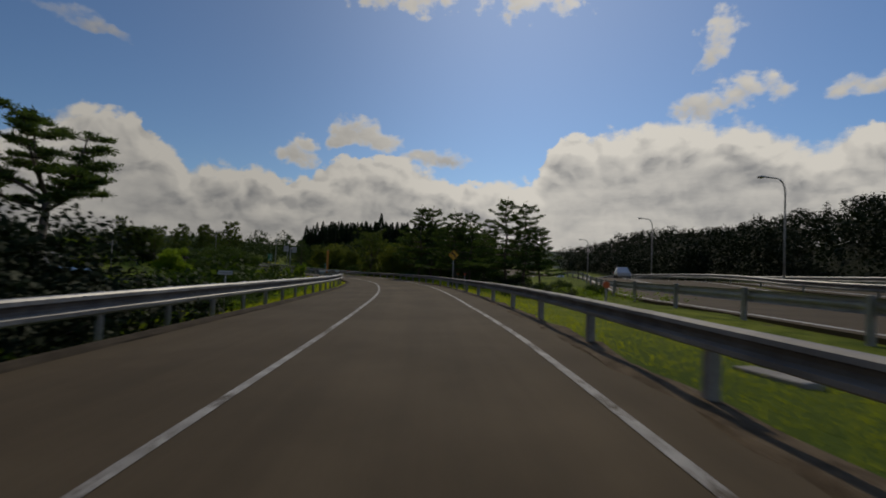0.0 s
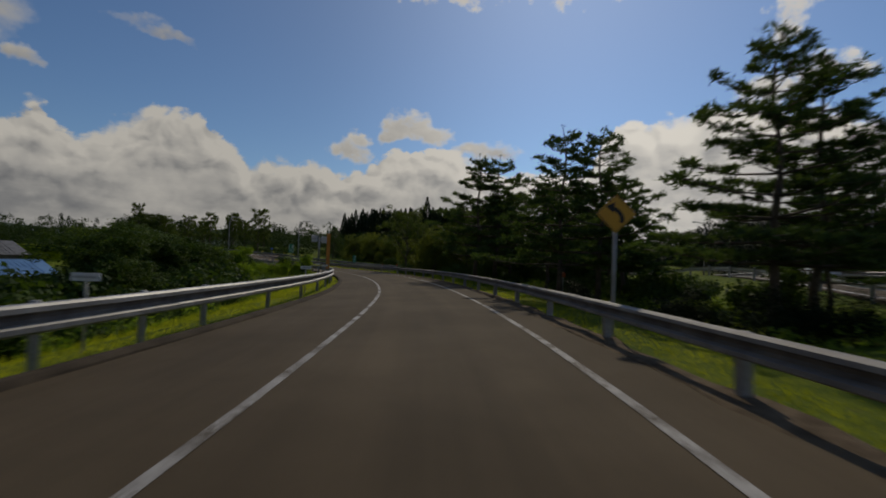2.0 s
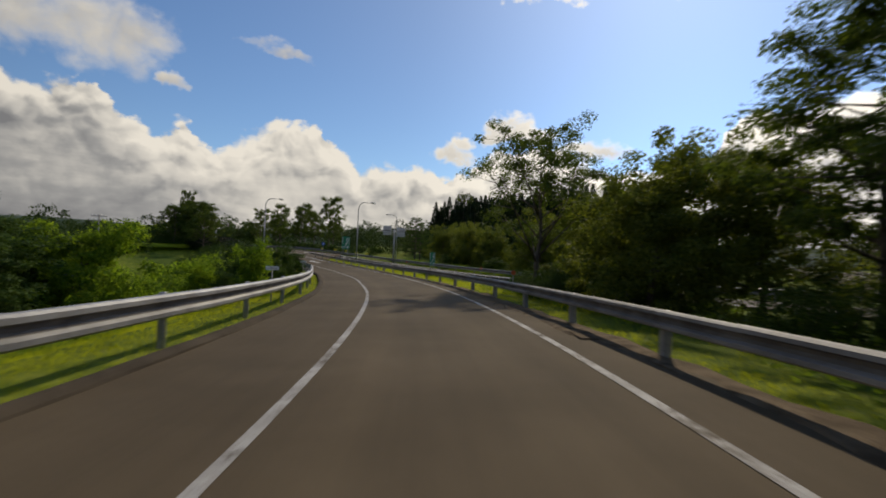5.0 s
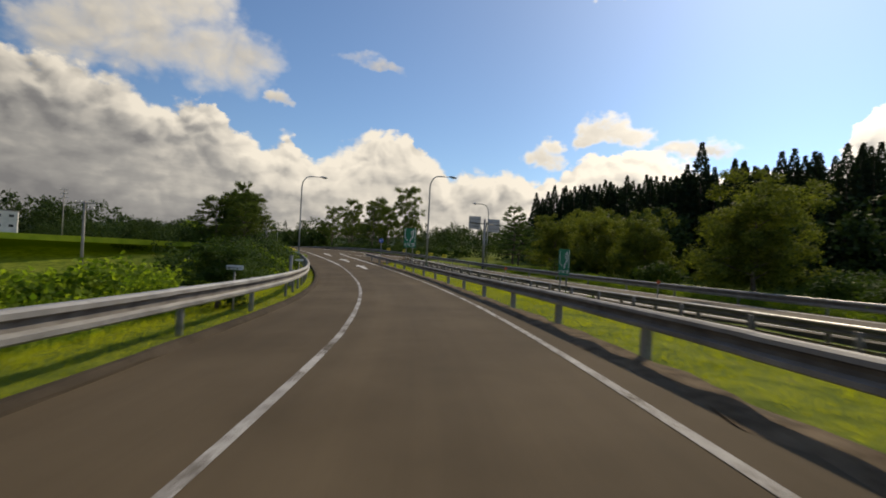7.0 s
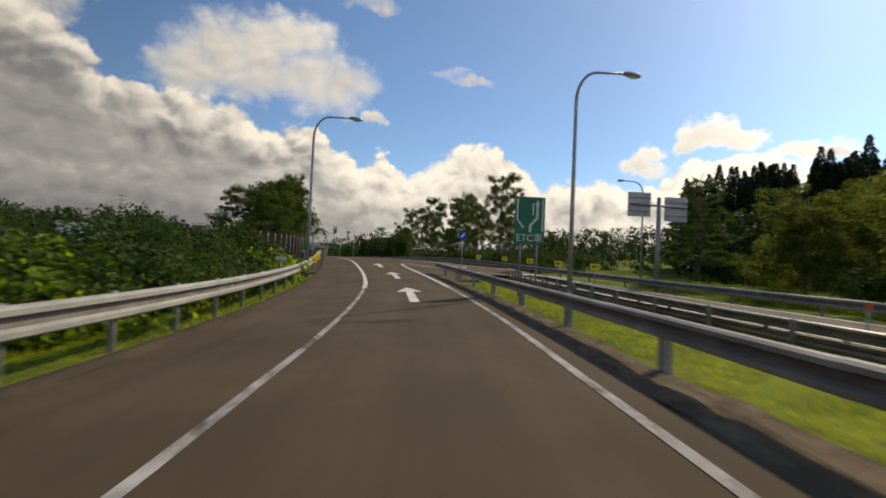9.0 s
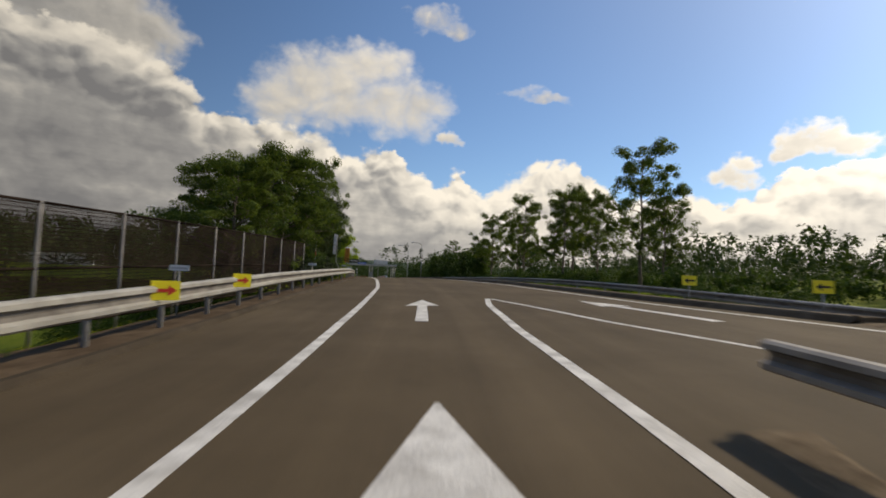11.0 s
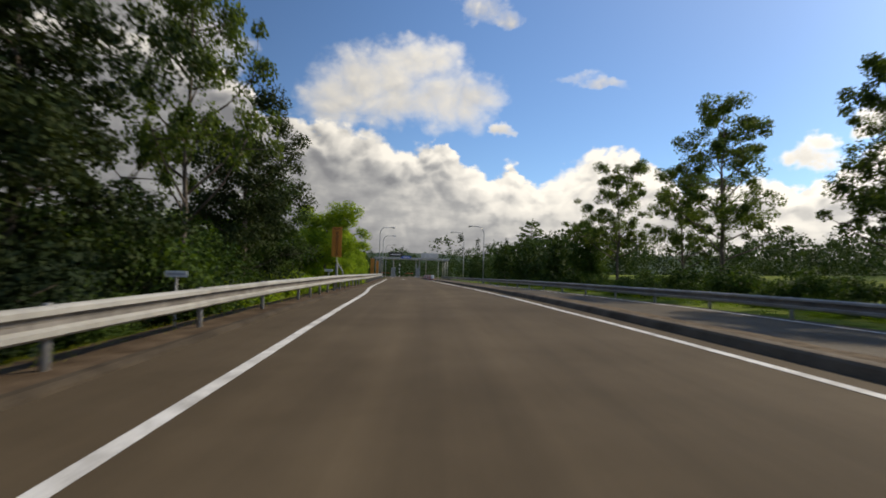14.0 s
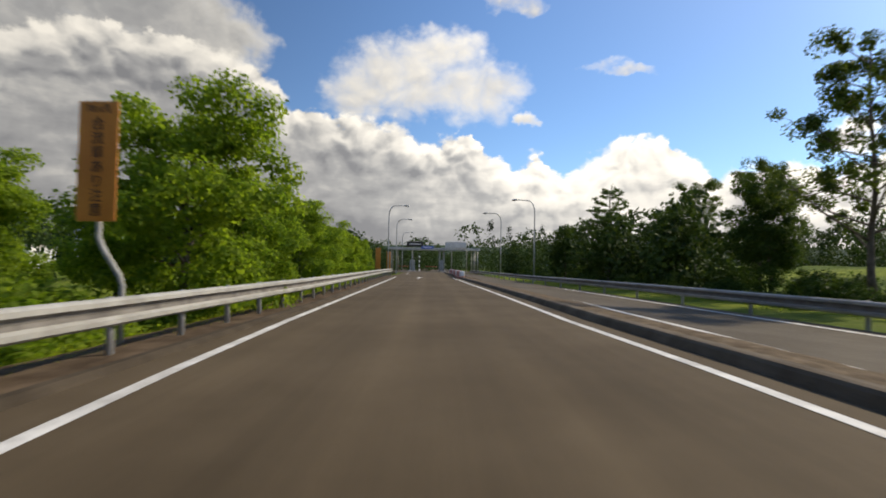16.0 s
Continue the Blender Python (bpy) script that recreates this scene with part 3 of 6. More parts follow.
FAR_LINE = table((128, 9.2), (138, 6.8), (142, 6.1), (148.3, 5.22), (151.4, 4.95), (157.4, 4.52), (170.7, 3.8), (174, 3.6), (179, 3.42), (190, 3.1), (195, 2.82), (233, 2.2), (260, 2.1))
RIGHT_POST = table((-50, 2.5), (-7, 2.5), (3, 2.7), (35, 3.1), (45, 3.2), (75, 3.0), (92, 2.68), (128, 2.72))
KERB = table((134, 8.5), (142, 6.75), (148.3, 5.8), (157.4, 5.05), (170.7, 4.35), (179, 3.97), (190, 3.6), (195, 3.35), (233, 2.75), (272, 2.7))
FAR_RAIL = table((60, 21), (80, 18.5), (100, 16.6), (120, 15), (150, 13.2), (170, 12), (200, 10), (230, 8.8), (290, 8.8))
HIGHWAY = table((-50, 1.5), (-30, 4.5), (-12, 7.0), (1.5, 8.6), (5, 9.0), (10, 9.7), (15.5, 11.2), (24, 15), (32, 18.6), (48, 27), (80, 45), (110, 61))


def make_road():
    road = thing("road", "brown-grey asphalt ramp with worn white lines", "road", kind="structure")

    def right(s):
        return RIGHT_POST(s) - 0.15 if s < 122 else (RIGHT_POST(s) - 0.15 + (9.4 - 2.6) * float(smoothstep(s, 122, 134)) if s < 134 else KERB(s) + 0.1)

    part("asphalt", ribbon("asphalt", -50, 272, lambda s: LEFT_POST(s) + 0.55, right, 0.0, ASPHALT, 1.0, 6, 0.25), None, road)
    part("asphalt", ribbon("asphalt", 272, 420, -8.5, 9.5, -0.004, ASPHALT_OLD, 4.0, 4, 0.25), None, road, "pale worn asphalt of the toll plaza")
    def stripe(s0, s1, mid, w, step=1.0, paint=PAINT):
        part("line", ribbon("line", s0, s1, lambda s: mid(s) - w / 2, lambda s: mid(s) + w / 2, 0.006, paint, step), None, road, "worn white painted line")

    stripe(-50, 118, LEFT_LINE, 0.11, 1.0, PAINT_WORN)
    stripe(118, 236, LEFT_LINE, 0.17)
    stripe(-50, 118, RIGHT_LINE, 0.11, 1.0, PAINT_WORN)
    stripe(118, 140.4, RIGHT_LINE, 0.17)
    stripe(131, 234, FAR_LINE, 0.15)
    stripe(126, 140.4, table((126, 6.4), (134.4, 3.65), (135.9, 3.35), (138.0, 2.88), (140.4, 2.26)), 0.14)
    # arrows along the lane
    for tip, at, lean in ((118.0, 0.08, 0.0), (128.6, 0.08, 0.0), (139.7, 0.08, 0.022), (139.6, 4.95, -0.2), (128.0, 7.4, -0.2), (236.0, -1.1, 0.0), (263.0, -3.2, 0.0)):
        bm = bmesh.new()
        ring = [(-5.3, -0.135), (-5.3, 0.135), (-1.85, 0.125), (-1.85, 0.44), (0, 0.02), (0, -0.02), (-1.85, -0.44), (-1.85, -0.125)]
        bm.faces.new([bm.verts.new(lay(tip + a, at + b + lean * a, 0.006)) for a, b in ring])
        part("arrow", bm, PAINT, road, "white painted straight-ahead arrow")
    return road


make_road()


def sweep(name, s0, s1, off, prof, mat, step=1.0, wobble=0.0):
    s = np.arange(s0, s1 + 0.01, step)
    rng = np.random.default_rng(int(s0) + 500)
    rows = [lay(s, np.array([off(v) for v in s]) + o + wobble * rng.normal(size=len(s)), z + wobble * 0.3 * rng.normal(size=len(s))) for o, z in prof]
    w = len(rows)
    verts = np.stack(rows, 1).reshape(-1, 3)
    faces = [(i * w + k, i * w + k + 1, (i + 1) * w + k + 1, (i + 1) * w + k) for i in range(len(s) - 1) for k in range(w - 1)]
    faces += [tuple(range(w))[::-1], tuple((len(s) - 1) * w + k for k in range(w))]
    return mesh_of(name, verts, faces, mat)


def make_edges():
    lip = thing("asphalt_kerb", "dark worn asphalt kerb along the verge", "kerb", kind="structure")
    prof = [(-0.16, -0.1), (-0.15, 0.05), (-0.1, 0.085), (0.0, 0.08), (0.07, 0.03), (0.1, -0.02)]
    part("kerb", sweep("kerb", -50, 246, lambda s: LEFT_POST(s) + 0.62, prof, KERB_DARK, 1.0, 0.008), None, lip)
    dirt = thing("gravel_edge", "pale gravel and soil washed along the road edge", "gravel", kind="structure")
    part("gravel", sweep("gravel", -50, 58, lambda s: RIGHT_POST(s) - 0.05, [(-0.4, -0.02), (-0.28, 0.012), (-0.05, 0.02), (0.12, -0.01), (0.3, -0.12)], SOIL, 0.7, 0.05), None, dirt)
    part("gravel", sweep("gravel", 57, 128, lambda s: RIGHT_POST(s) - 0.05, [(-0.64, -0.02), (-0.5, 0.014), (-0.25, 0.022), (0.0, 0.0), (0.2, -0.12)], SOIL, 0.6, 0.05), None, dirt)
    part("gravel", sweep("gravel", 128, 240, lambda s: LEFT_POST(s) + 0.2, [(-2.2, -0.5), (-1.5, -0.12), (-0.8, 0.0), (-0.35, 0.02), (0.0, 0.03), (0.28, 0.03), (0.3, -0.05)], DARK_SOIL, 0.5, 0.03), None, dirt, "dark soil and litter under the rail")
    part("gravel", sweep("gravel", 122, 136, lambda s: 3.1 + 6 * float(smoothstep(s, 122, 136)), [(-0.3, -0.02), (0.1, 0.02), (0.5, 0.0), (0.8, -0.08)], SOIL, 0.5, 0.03), None, dirt)


make_edges()


def make_side_roads():
    road = thing("opposite_road", "worn brownish asphalt slip road beyond the median", "road", kind="structure")

    def strip(name, s0, s1, a, b, dz, mat, step, parent, label=""):
        s = np.arange(s0, s1 + 0.01, step)
        rows = []
        for k in range(4):
            d = np.array([a(v) + (b(v) - a(v)) * k / 3 for v in s])
            p = lay(s, d)
            c, _, _ = on_line(s)
            p[:, 2] = c[:, 2] + land(s, d) + dz
            rows.append(p)
        if name == "asphalt":
            rows = [rows[0] - np.array([0, 0, 0.4])] + rows + [rows[-1] - np.array([0, 0, 0.4])]
        w = len(rows)
        verts = np.stack(rows, 1).reshape(-1, 3)
        faces = [(i * w + k, i * w + k + 1, (i + 1) * w + k + 1, (i + 1) * w + k) for i in range(len(s) - 1) for k in range(w - 1)]
        part(name, mesh_of(name, verts, faces, mat), None, parent, label)

    inner = table((60, 15.5), (80, 11.5), (95, 9.4), (120, 9.0), (134, 9.5), (142, 8.0), (152, 6.7), (165, 5.8), (178, 5.4), (190, 4.7), (210, 4.45), (272, 4.1))
    strip("asphalt", 60, 272, inner, lambda s: FAR_RAIL(s) - 0.5, 0.13, ASPHALT_OLD, 2.0, road)
    strip("line", 60, 230, lambda s: inner(s) + 0.45, lambda s: inner(s) + 0.62, 0.137, PAINT, 2.0, road)
    strip("line", 60, 230, lambda s: FAR_RAIL(s) - 1.25, lambda s: FAR_RAIL(s) - 1.08, 0.137, PAINT, 2.0, road)
    way = thing("highway", "dark asphalt main carriageway behind guard rails", "road", kind="structure")
    strip("asphalt", -50, 110, lambda s: HIGHWAY(s) + 0.35, lambda s: HIGHWAY(s) + 10.6, 0.1, ASPHALT, 2.0, way)
    strip("asphalt", -50, 110, lambda s: HIGHWAY(s) + 11.4, lambda s: HIGHWAY(s) + 17, 0.1, ASPHALT, 2.0, way)
    for a in (0.7, 5.2, 9.9, 12.0, 16.4):
        strip("line", -50, 110, lambda s: HIGHWAY(s) + a, lambda s: HIGHWAY(s) + a + 0.18, 0.112, PAINT, 2.0, way)
    kerb = thing("median_kerb", "dark brown weathered median kerb between the roads", "kerb", kind="structure")
    # low concrete strip with a chamfered face
    s = np.arange(134, 272.1, 1.0)
    prof = [(-0.06, -0.05), (-0.03, 0.02), (0.02, 0.11), (0.06, 0.145), (0.12, 0.155), (0.24, 0.15), (0.28, 0.12)]
    rows = [lay(s, np.array([KERB(v) for v in s]) + o, z) for o, z in prof]
    w = len(rows)
    verts = np.stack(rows, 1).reshape(-1, 3)
    faces = [(i * w + k, i * w + k + 1, (i + 1) * w + k + 1, (i + 1) * w + k) for i in range(len(s) - 1) for k in range(w - 1)]
    faces += [tuple(range(w))[::-1], tuple((len(s) - 1) * w + k for k in range(w))]
    part("kerb", mesh_of("kerb", verts, faces, KERB_BROWN), None, kerb)
    part("dirt", sweep("dirt", 134, 272, lambda v: KERB(v) + 0.26, [(0.0, 0.02), (0.0, 0.115), (0.25, 0.125), (0.6, 0.1), (1.0, 0.02), (1.5, -0.16)], SOIL, 0.5, 0.02), None, kerb, "brown dirt washed up behind the kerb")


make_side_roads()


# ---- guard rails ----
BEAM = [(0.0, 0.40), (0.04, 0.41), (0.078, 0.44), (0.08, 0.5), (0.02, 0.535), (0.005, 0.585), (0.02, 0.635), (0.08, 0.67), (0.078, 0.73), (0.04, 0.76), (0.0, 0.77)]


def post_mesh(name, height, radius, mat, below=0.45, square=False):
    if square:
        bm = box(bmesh.new(), -radius, radius, -radius, radius, -below, height, bevel=0.012)
        me = bpy.data.meshes.new(name)
        bm.to_mesh(me)
        bm.free()
        me.materials.append(mat)
        return me
    return tubes_mesh(name, [([(0, 0, -below), (0, 0, height - 0.02), (0, 0, height)], [radius, radius, radius * 0.7])], mat, 10)


def guard_rail(name, label, s0, s1, post, face, gap, beam_mat, post_mat, post_h=0.78, square=False, on_land=False, panel=4.0, drop=0.0, phase=0.0, zs=(0.40, 0.77), lift=None, post_r=0.06, lip=None):
    """A guard rail along the road; face: +1 if its beam looks to the right (and hangs on that side of the posts)."""
    rail = thing(name, label, "guard rail", "guard rails along the road")
    pm = post_mesh("post", post_h, post_r, post_mat, square=square)
    rise = lift or (lambda v: 0.0)

    def base(s, d):
        if on_land:
            c, _, _ = on_line(s)
            return c[..., 2] + land(s, d)
        return lay(s, d)[..., 2]

    s = s0 + phase
    while s <= s1:
        d = post(s)
        p = lay(s, d)
        ob = new("post", pm)
        ob.parent = rail
        ob.matrix_basis = Matrix.Translation((p[0], p[1], float(base(s, d)) + drop + rise(s))) @ Matrix.Rotation(float(on_line(s)[1]), 4, "Z") @ pose(0, 0, 0, random.uniform(-1, 1), random.uniform(-1.2, 1.2), 0)
        s += gap(s) if callable(gap) else gap
    s = s0
    while s < s1 - 0.1:
        e = min(s + panel, s1)
        st = np.linspace(s, e + 0.12, 5)
        rows = []
        d = np.array([post(v) for v in st])
        for o, z in BEAM:
            p = lay(st, d + face * (0.075 + o + 0.002 * ((s * 7.3) % 1)))
            p[:, 2] = base(st, d) + drop + zs[0] + (z - 0.40) / 0.37 * (zs[1] - zs[0]) + 0.012 * math.sin(s * 1.7) + np.array([rise(v) for v in st])
            rows.append(p)
        back = [r.copy() for r in rows[::-1]]
        for b, r in zip(back, rows[::-1]):
            k = lay(st, d) - lay(st, d + 0.006 * face)
            b += k
        rows += back
        w = len(rows)
        verts = np.stack(rows, 1).reshape(-1, 3)
        n = len(st)
        faces = [(i * w + k, i * w + (k + 1) % w, (i + 1) * w + (k + 1) % w, (i + 1) * w + k) for i in range(n - 1) for k in range(w)]
        if face < 0:
            faces = [f[::-1] for f in faces]
        faces += [tuple(range(w)), tuple((n - 1) * w + k for k in range(w))[::-1]]
        me = mesh_of("beam", verts, faces, beam_mat)
        me.materials.append(GRIME_SHADE)
        # valley and underside of the upper lobe: grime plus painted shade
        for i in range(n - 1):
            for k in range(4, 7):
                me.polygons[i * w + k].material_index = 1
        # topmost faces take the painted sun highlight
        if lip:
            me.materials.append(lip)
            for i in range(n - 1):
                for k in (9,):
                    me.polygons[i * w + k].material_index = 2
        part("beam", me, None, rail)
        s = e
    return rail


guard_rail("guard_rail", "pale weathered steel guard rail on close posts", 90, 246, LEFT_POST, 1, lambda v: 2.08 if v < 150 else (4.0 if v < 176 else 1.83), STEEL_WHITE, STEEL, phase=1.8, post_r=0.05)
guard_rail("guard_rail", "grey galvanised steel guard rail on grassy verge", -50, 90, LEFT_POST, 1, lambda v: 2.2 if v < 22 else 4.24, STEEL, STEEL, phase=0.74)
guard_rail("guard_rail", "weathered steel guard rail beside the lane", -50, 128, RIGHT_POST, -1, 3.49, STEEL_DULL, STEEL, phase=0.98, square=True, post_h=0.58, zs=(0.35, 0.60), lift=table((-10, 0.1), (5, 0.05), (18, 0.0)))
guard_rail("guard_rail", "low median guard rail on short posts, shade-brown with sunlit lip", 64, 134, table((64, 6.8), (84, 5.8), (95, 5.6), (112, 5.5), (126, 6.6), (134, 8.4)), 1, 2.0, RAIL_SHADED, RAIL_SHADED, on_land=True, post_h=0.66, zs=(0.2, 0.43), phase=0.3, post_r=0.05, lip=SUNLIT_LIP)
guard_rail("guard_rail", "second low guard rail along the median, shade-brown with sunlit lip", 66, 134, table((66, 11.0), (84, 9.0), (95, 8.2), (112, 8.0), (134, 8.9)), -1, 2.0, RAIL_SHADED, RAIL_SHADED, on_land=True, post_h=0.66, zs=(0.4, 0.65), lip=SUNLIT_LIP)
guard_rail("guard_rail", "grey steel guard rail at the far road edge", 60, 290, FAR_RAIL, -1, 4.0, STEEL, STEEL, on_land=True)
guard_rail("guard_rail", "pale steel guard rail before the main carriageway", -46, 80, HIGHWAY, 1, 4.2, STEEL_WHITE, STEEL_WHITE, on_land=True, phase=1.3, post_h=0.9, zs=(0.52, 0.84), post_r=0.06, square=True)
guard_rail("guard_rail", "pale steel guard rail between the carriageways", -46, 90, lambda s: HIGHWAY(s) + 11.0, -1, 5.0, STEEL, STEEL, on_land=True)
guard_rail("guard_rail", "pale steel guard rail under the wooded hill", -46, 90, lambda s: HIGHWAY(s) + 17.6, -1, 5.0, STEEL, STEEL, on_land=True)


# ---- trees ----
def unit(v):
    return v / np.maximum(np.linalg.norm(v, axis=1), 1e-6)[:, None]


def leaf_quads(centres, radii, count, size, rng, flat=1.0, droop=0.0, thin=0.42, shell=0.36):
    """Small bent leaves on the outer shells of clumps, turned outwards and up."""
    k = rng.integers(0, len(centres), count)
    v = unit(rng.normal(size=(count, 3)) + np.array([0, 0, 0.22]))
    r = rng.random(count) ** shell
    p = centres[k] + v * (r * radii[k])[:, None] * np.array([1, 1, flat])
    face = unit(0.7 * v + np.array([0, 0, 0.55]) + 0.55 * rng.normal(size=(count, 3)))
    a = unit(np.cross(face, rng.normal(size=(count, 3))) - np.array([0, 0, 0.5 * droop]))
    b = unit(np.cross(face, a))
    ln = size * (0.6 + 0.8 * rng.random(count))[:, None]
    wd = ln * thin
    sag = face * ln * 0.12
    return np.stack([p, p + a * ln * 0.5 + b * wd - sag, p + a * ln, p + a * ln * 0.5 - b * wd - sag], 1)


def needle_quads(pads, radii, count, size, rng):
    """Needle tufts in flat pads, pointing up and outwards."""
    k = rng.choice(len(pads), count, p=radii ** 2 / np.sum(radii ** 2))
    v = unit(rng.normal(size=(count, 3)))
    p = pads[k] + v * (rng.random(count) ** 0.5 * radii[k])[:, None] * np.array([1, 1, 0.26])
    a = unit(rng.normal(size=(count, 3)) * np.array([1, 1, 0.55]) + np.array([0, 0, 0.5]))
    b = unit(np.cross(a, rng.normal(size=(count, 3))))
    ln = size * (0.6 + 0.8 * rng.random(count))[:, None]
    return np.stack([p, p + a * ln * 0.5 + b * ln * 0.14, p + a * ln, p + a * ln * 0.5 - b * ln * 0.14], 1)


def limbs(rng, height, spread, start, count, lean=0.0, up=0.55, trunk_r=0.14, bend=0.08, split=2):
    """Trunk and limbs as tubes, and the limbs' ends and middles for the leaves."""
    items, ends = [], []
    k = 7
    trunk = [Vector((lean * height * (i / k) ** 1.5 + bend * math.sin(2.1 * i + 1), bend * math.sin(1.3 * i), height * 0.93 * i / k)) for i in range(k + 1)]
    trunk[0].x = trunk[0].y = 0
    items.append((trunk, [trunk_r * (1 - 0.85 * i / k) * (1.35 if i == 0 else 1) for i in range(k + 1)]))
    for j in range(count):
        f = start + (1 - start) * (j + rng.random() * 0.7) / count
        at = min(f, 0.97) * k
        i = int(at)
        p = trunk[i].lerp(trunk[min(i + 1, k)], at - i)
        ang = j * 2.4 + rng.random() * 0.8
        ln = spread * (1.05 - 0.55 * max(0.0, (f - start) / (1 - start))) * (0.7 + 0.5 * rng.random())
        tip = p + Vector((math.cos(ang) * ln, math.sin(ang) * ln, up * ln * (0.7 + 0.6 * rng.random())))
        mid = p.lerp(tip, 0.5) + Vector((rng.normal() * 0.1, rng.normal() * 0.1, -0.1 * ln * up + 0.05))
        r = trunk_r * (0.42 - 0.25 * f)
        items.append(([p, mid, tip], [max(0.012, r), max(0.01, r * 0.65), 0.008]))
        ends += [tip, mid.lerp(tip, 0.4)]
        for _ in range(split):
            q = mid.lerp(tip, 0.2 + 0.5 * rng.random())
            t2 = q + Vector((rng.normal(), rng.normal(), 0.5 + 0.4 * rng.normal())) * ln * 0.28
            items.append(([q, t2], [max(0.008, r * 0.45), 0.006]))
            ends.append(t2)
    ends.append(trunk[-1] + Vector((0, 0, height * 0.04)))
    return items, np.array(ends)


def pine_limbs(rng, height, spread, start, whorls, trunk_r):
    """A pine's bent trunk, level limbs in whorls with upturned tips, and twigs that carry the needles."""
    items, ends = [], []
    k = 8
    trunk = [Vector((0.012 * height * math.sin(1.7 * i), 0.012 * height * math.sin(1.1 * i + 1), height * 0.97 * i / k)) for i in range(k + 1)]
    trunk[0].x = trunk[0].y = 0
    items.append((trunk, [trunk_r * (1 - 0.88 * i / k) * (1.3 if i == 0 else 1) for i in range(k + 1)]))
    for j in range(whorls):
        f = start + (0.97 - start) * (j + 0.3 * rng.random()) / whorls
        at = f * k
        p0 = trunk[int(at)].lerp(trunk[min(int(at) + 1, k)], at - int(at))
        rel = (f - start) / (1 - start)
        for i in range(4):
            ang = i * 1.571 + j * 0.9 + rng.normal() * 0.3
            ln = spread * (1.0 - rel) ** 0.75 * (0.55 + 0.55 * rng.random()) + 0.05 * spread * (1 - rel * 0.7)
            out = Vector((math.cos(ang), math.sin(ang), 0))
            side = Vector((-out.y, out.x, 0))
            rise = ln * (0.02 + 0.35 * rel + 0.1 * rng.normal())
            line = [p0, p0 + out * ln * 0.5 + Vector((0, 0, rise * 0.3)), p0 + out * ln + Vector((0, 0, rise + 0.07 * ln))]
            r = max(0.012, trunk_r * 0.3 * (1 - rel * 0.7))
            items.append((line, [r, r * 0.7, 0.008]))
            for m in range(7):
                u = 0.35 + 0.65 * (m + rng.random()) / 7
                q = line[0].lerp(line[1], u * 2) if u < 0.5 else line[1].lerp(line[2], u * 2 - 1)
                t = q + side * rng.normal() * ln * 0.2 + out * ln * 0.08 + Vector((0, 0, 0.05 + 0.05 * rng.random()))
                items.append(([q, t], [r * 0.35 + 0.003, 0.004]))
                ends.append(t)
            ends.append(line[2])
    ends.append(trunk[-1])
    return items, np.array(ends)


def spreading_limbs(rng, height, spread, trunk_r):
    """An old pine: a bare trunk that forks, rising limbs, and level boughs that carry flat pads."""
    items, ends = [], []
    fork = Vector((0.02 * height, 0.0, 0.6 * height))
    items.append(([Vector((0, 0, -0.2)), Vector((-0.01 * height, 0.1, 0.3 * height)), fork], [trunk_r * 1.3, trunk_r, trunk_r * 0.8]))
    for j, (ang, reach, top) in enumerate(((0.2, 0.5, 0.9), (1.5, 0.75, 0.78), (2.6, 0.35, 0.99), (3.6, 0.8, 0.8), (4.7, 0.5, 0.93), (5.6, 1.15, 0.68), (3.0, 1.0, 0.7))):
        low = fork if top > 0.7 else fork * 0.92
        out = Vector((math.cos(ang), math.sin(ang), 0))
        tip = out * spread * reach + Vector((0, 0, height * top))
        mid = low.lerp(tip, 0.5) + Vector((rng.normal() * 0.15, rng.normal() * 0.15, -0.03 * height))
        r = trunk_r * 0.5
        items.append(([low, mid, tip], [r, r * 0.7, 0.02]))
        for m in range(9):
            u = 0.35 + 0.65 * (m + rng.random()) / 9
            q = low.lerp(mid, u * 2) if u < 0.5 else mid.lerp(tip, u * 2 - 1)
            a = ang + rng.normal() * 1.1
            bough = q + Vector((math.cos(a), math.sin(a), 0.12)) * spread * (0.2 + 0.22 * rng.random())
            items.append(([q, bough], [r * 0.35, 0.01]))
            for _ in range(4):
                ends.append(q.lerp(bough, 0.35 + 0.7 * rng.random()) + Vector((rng.normal() * 0.25, rng.normal() * 0.25, 0.06)))
        ends.append(tip)
    return items, np.array(ends)


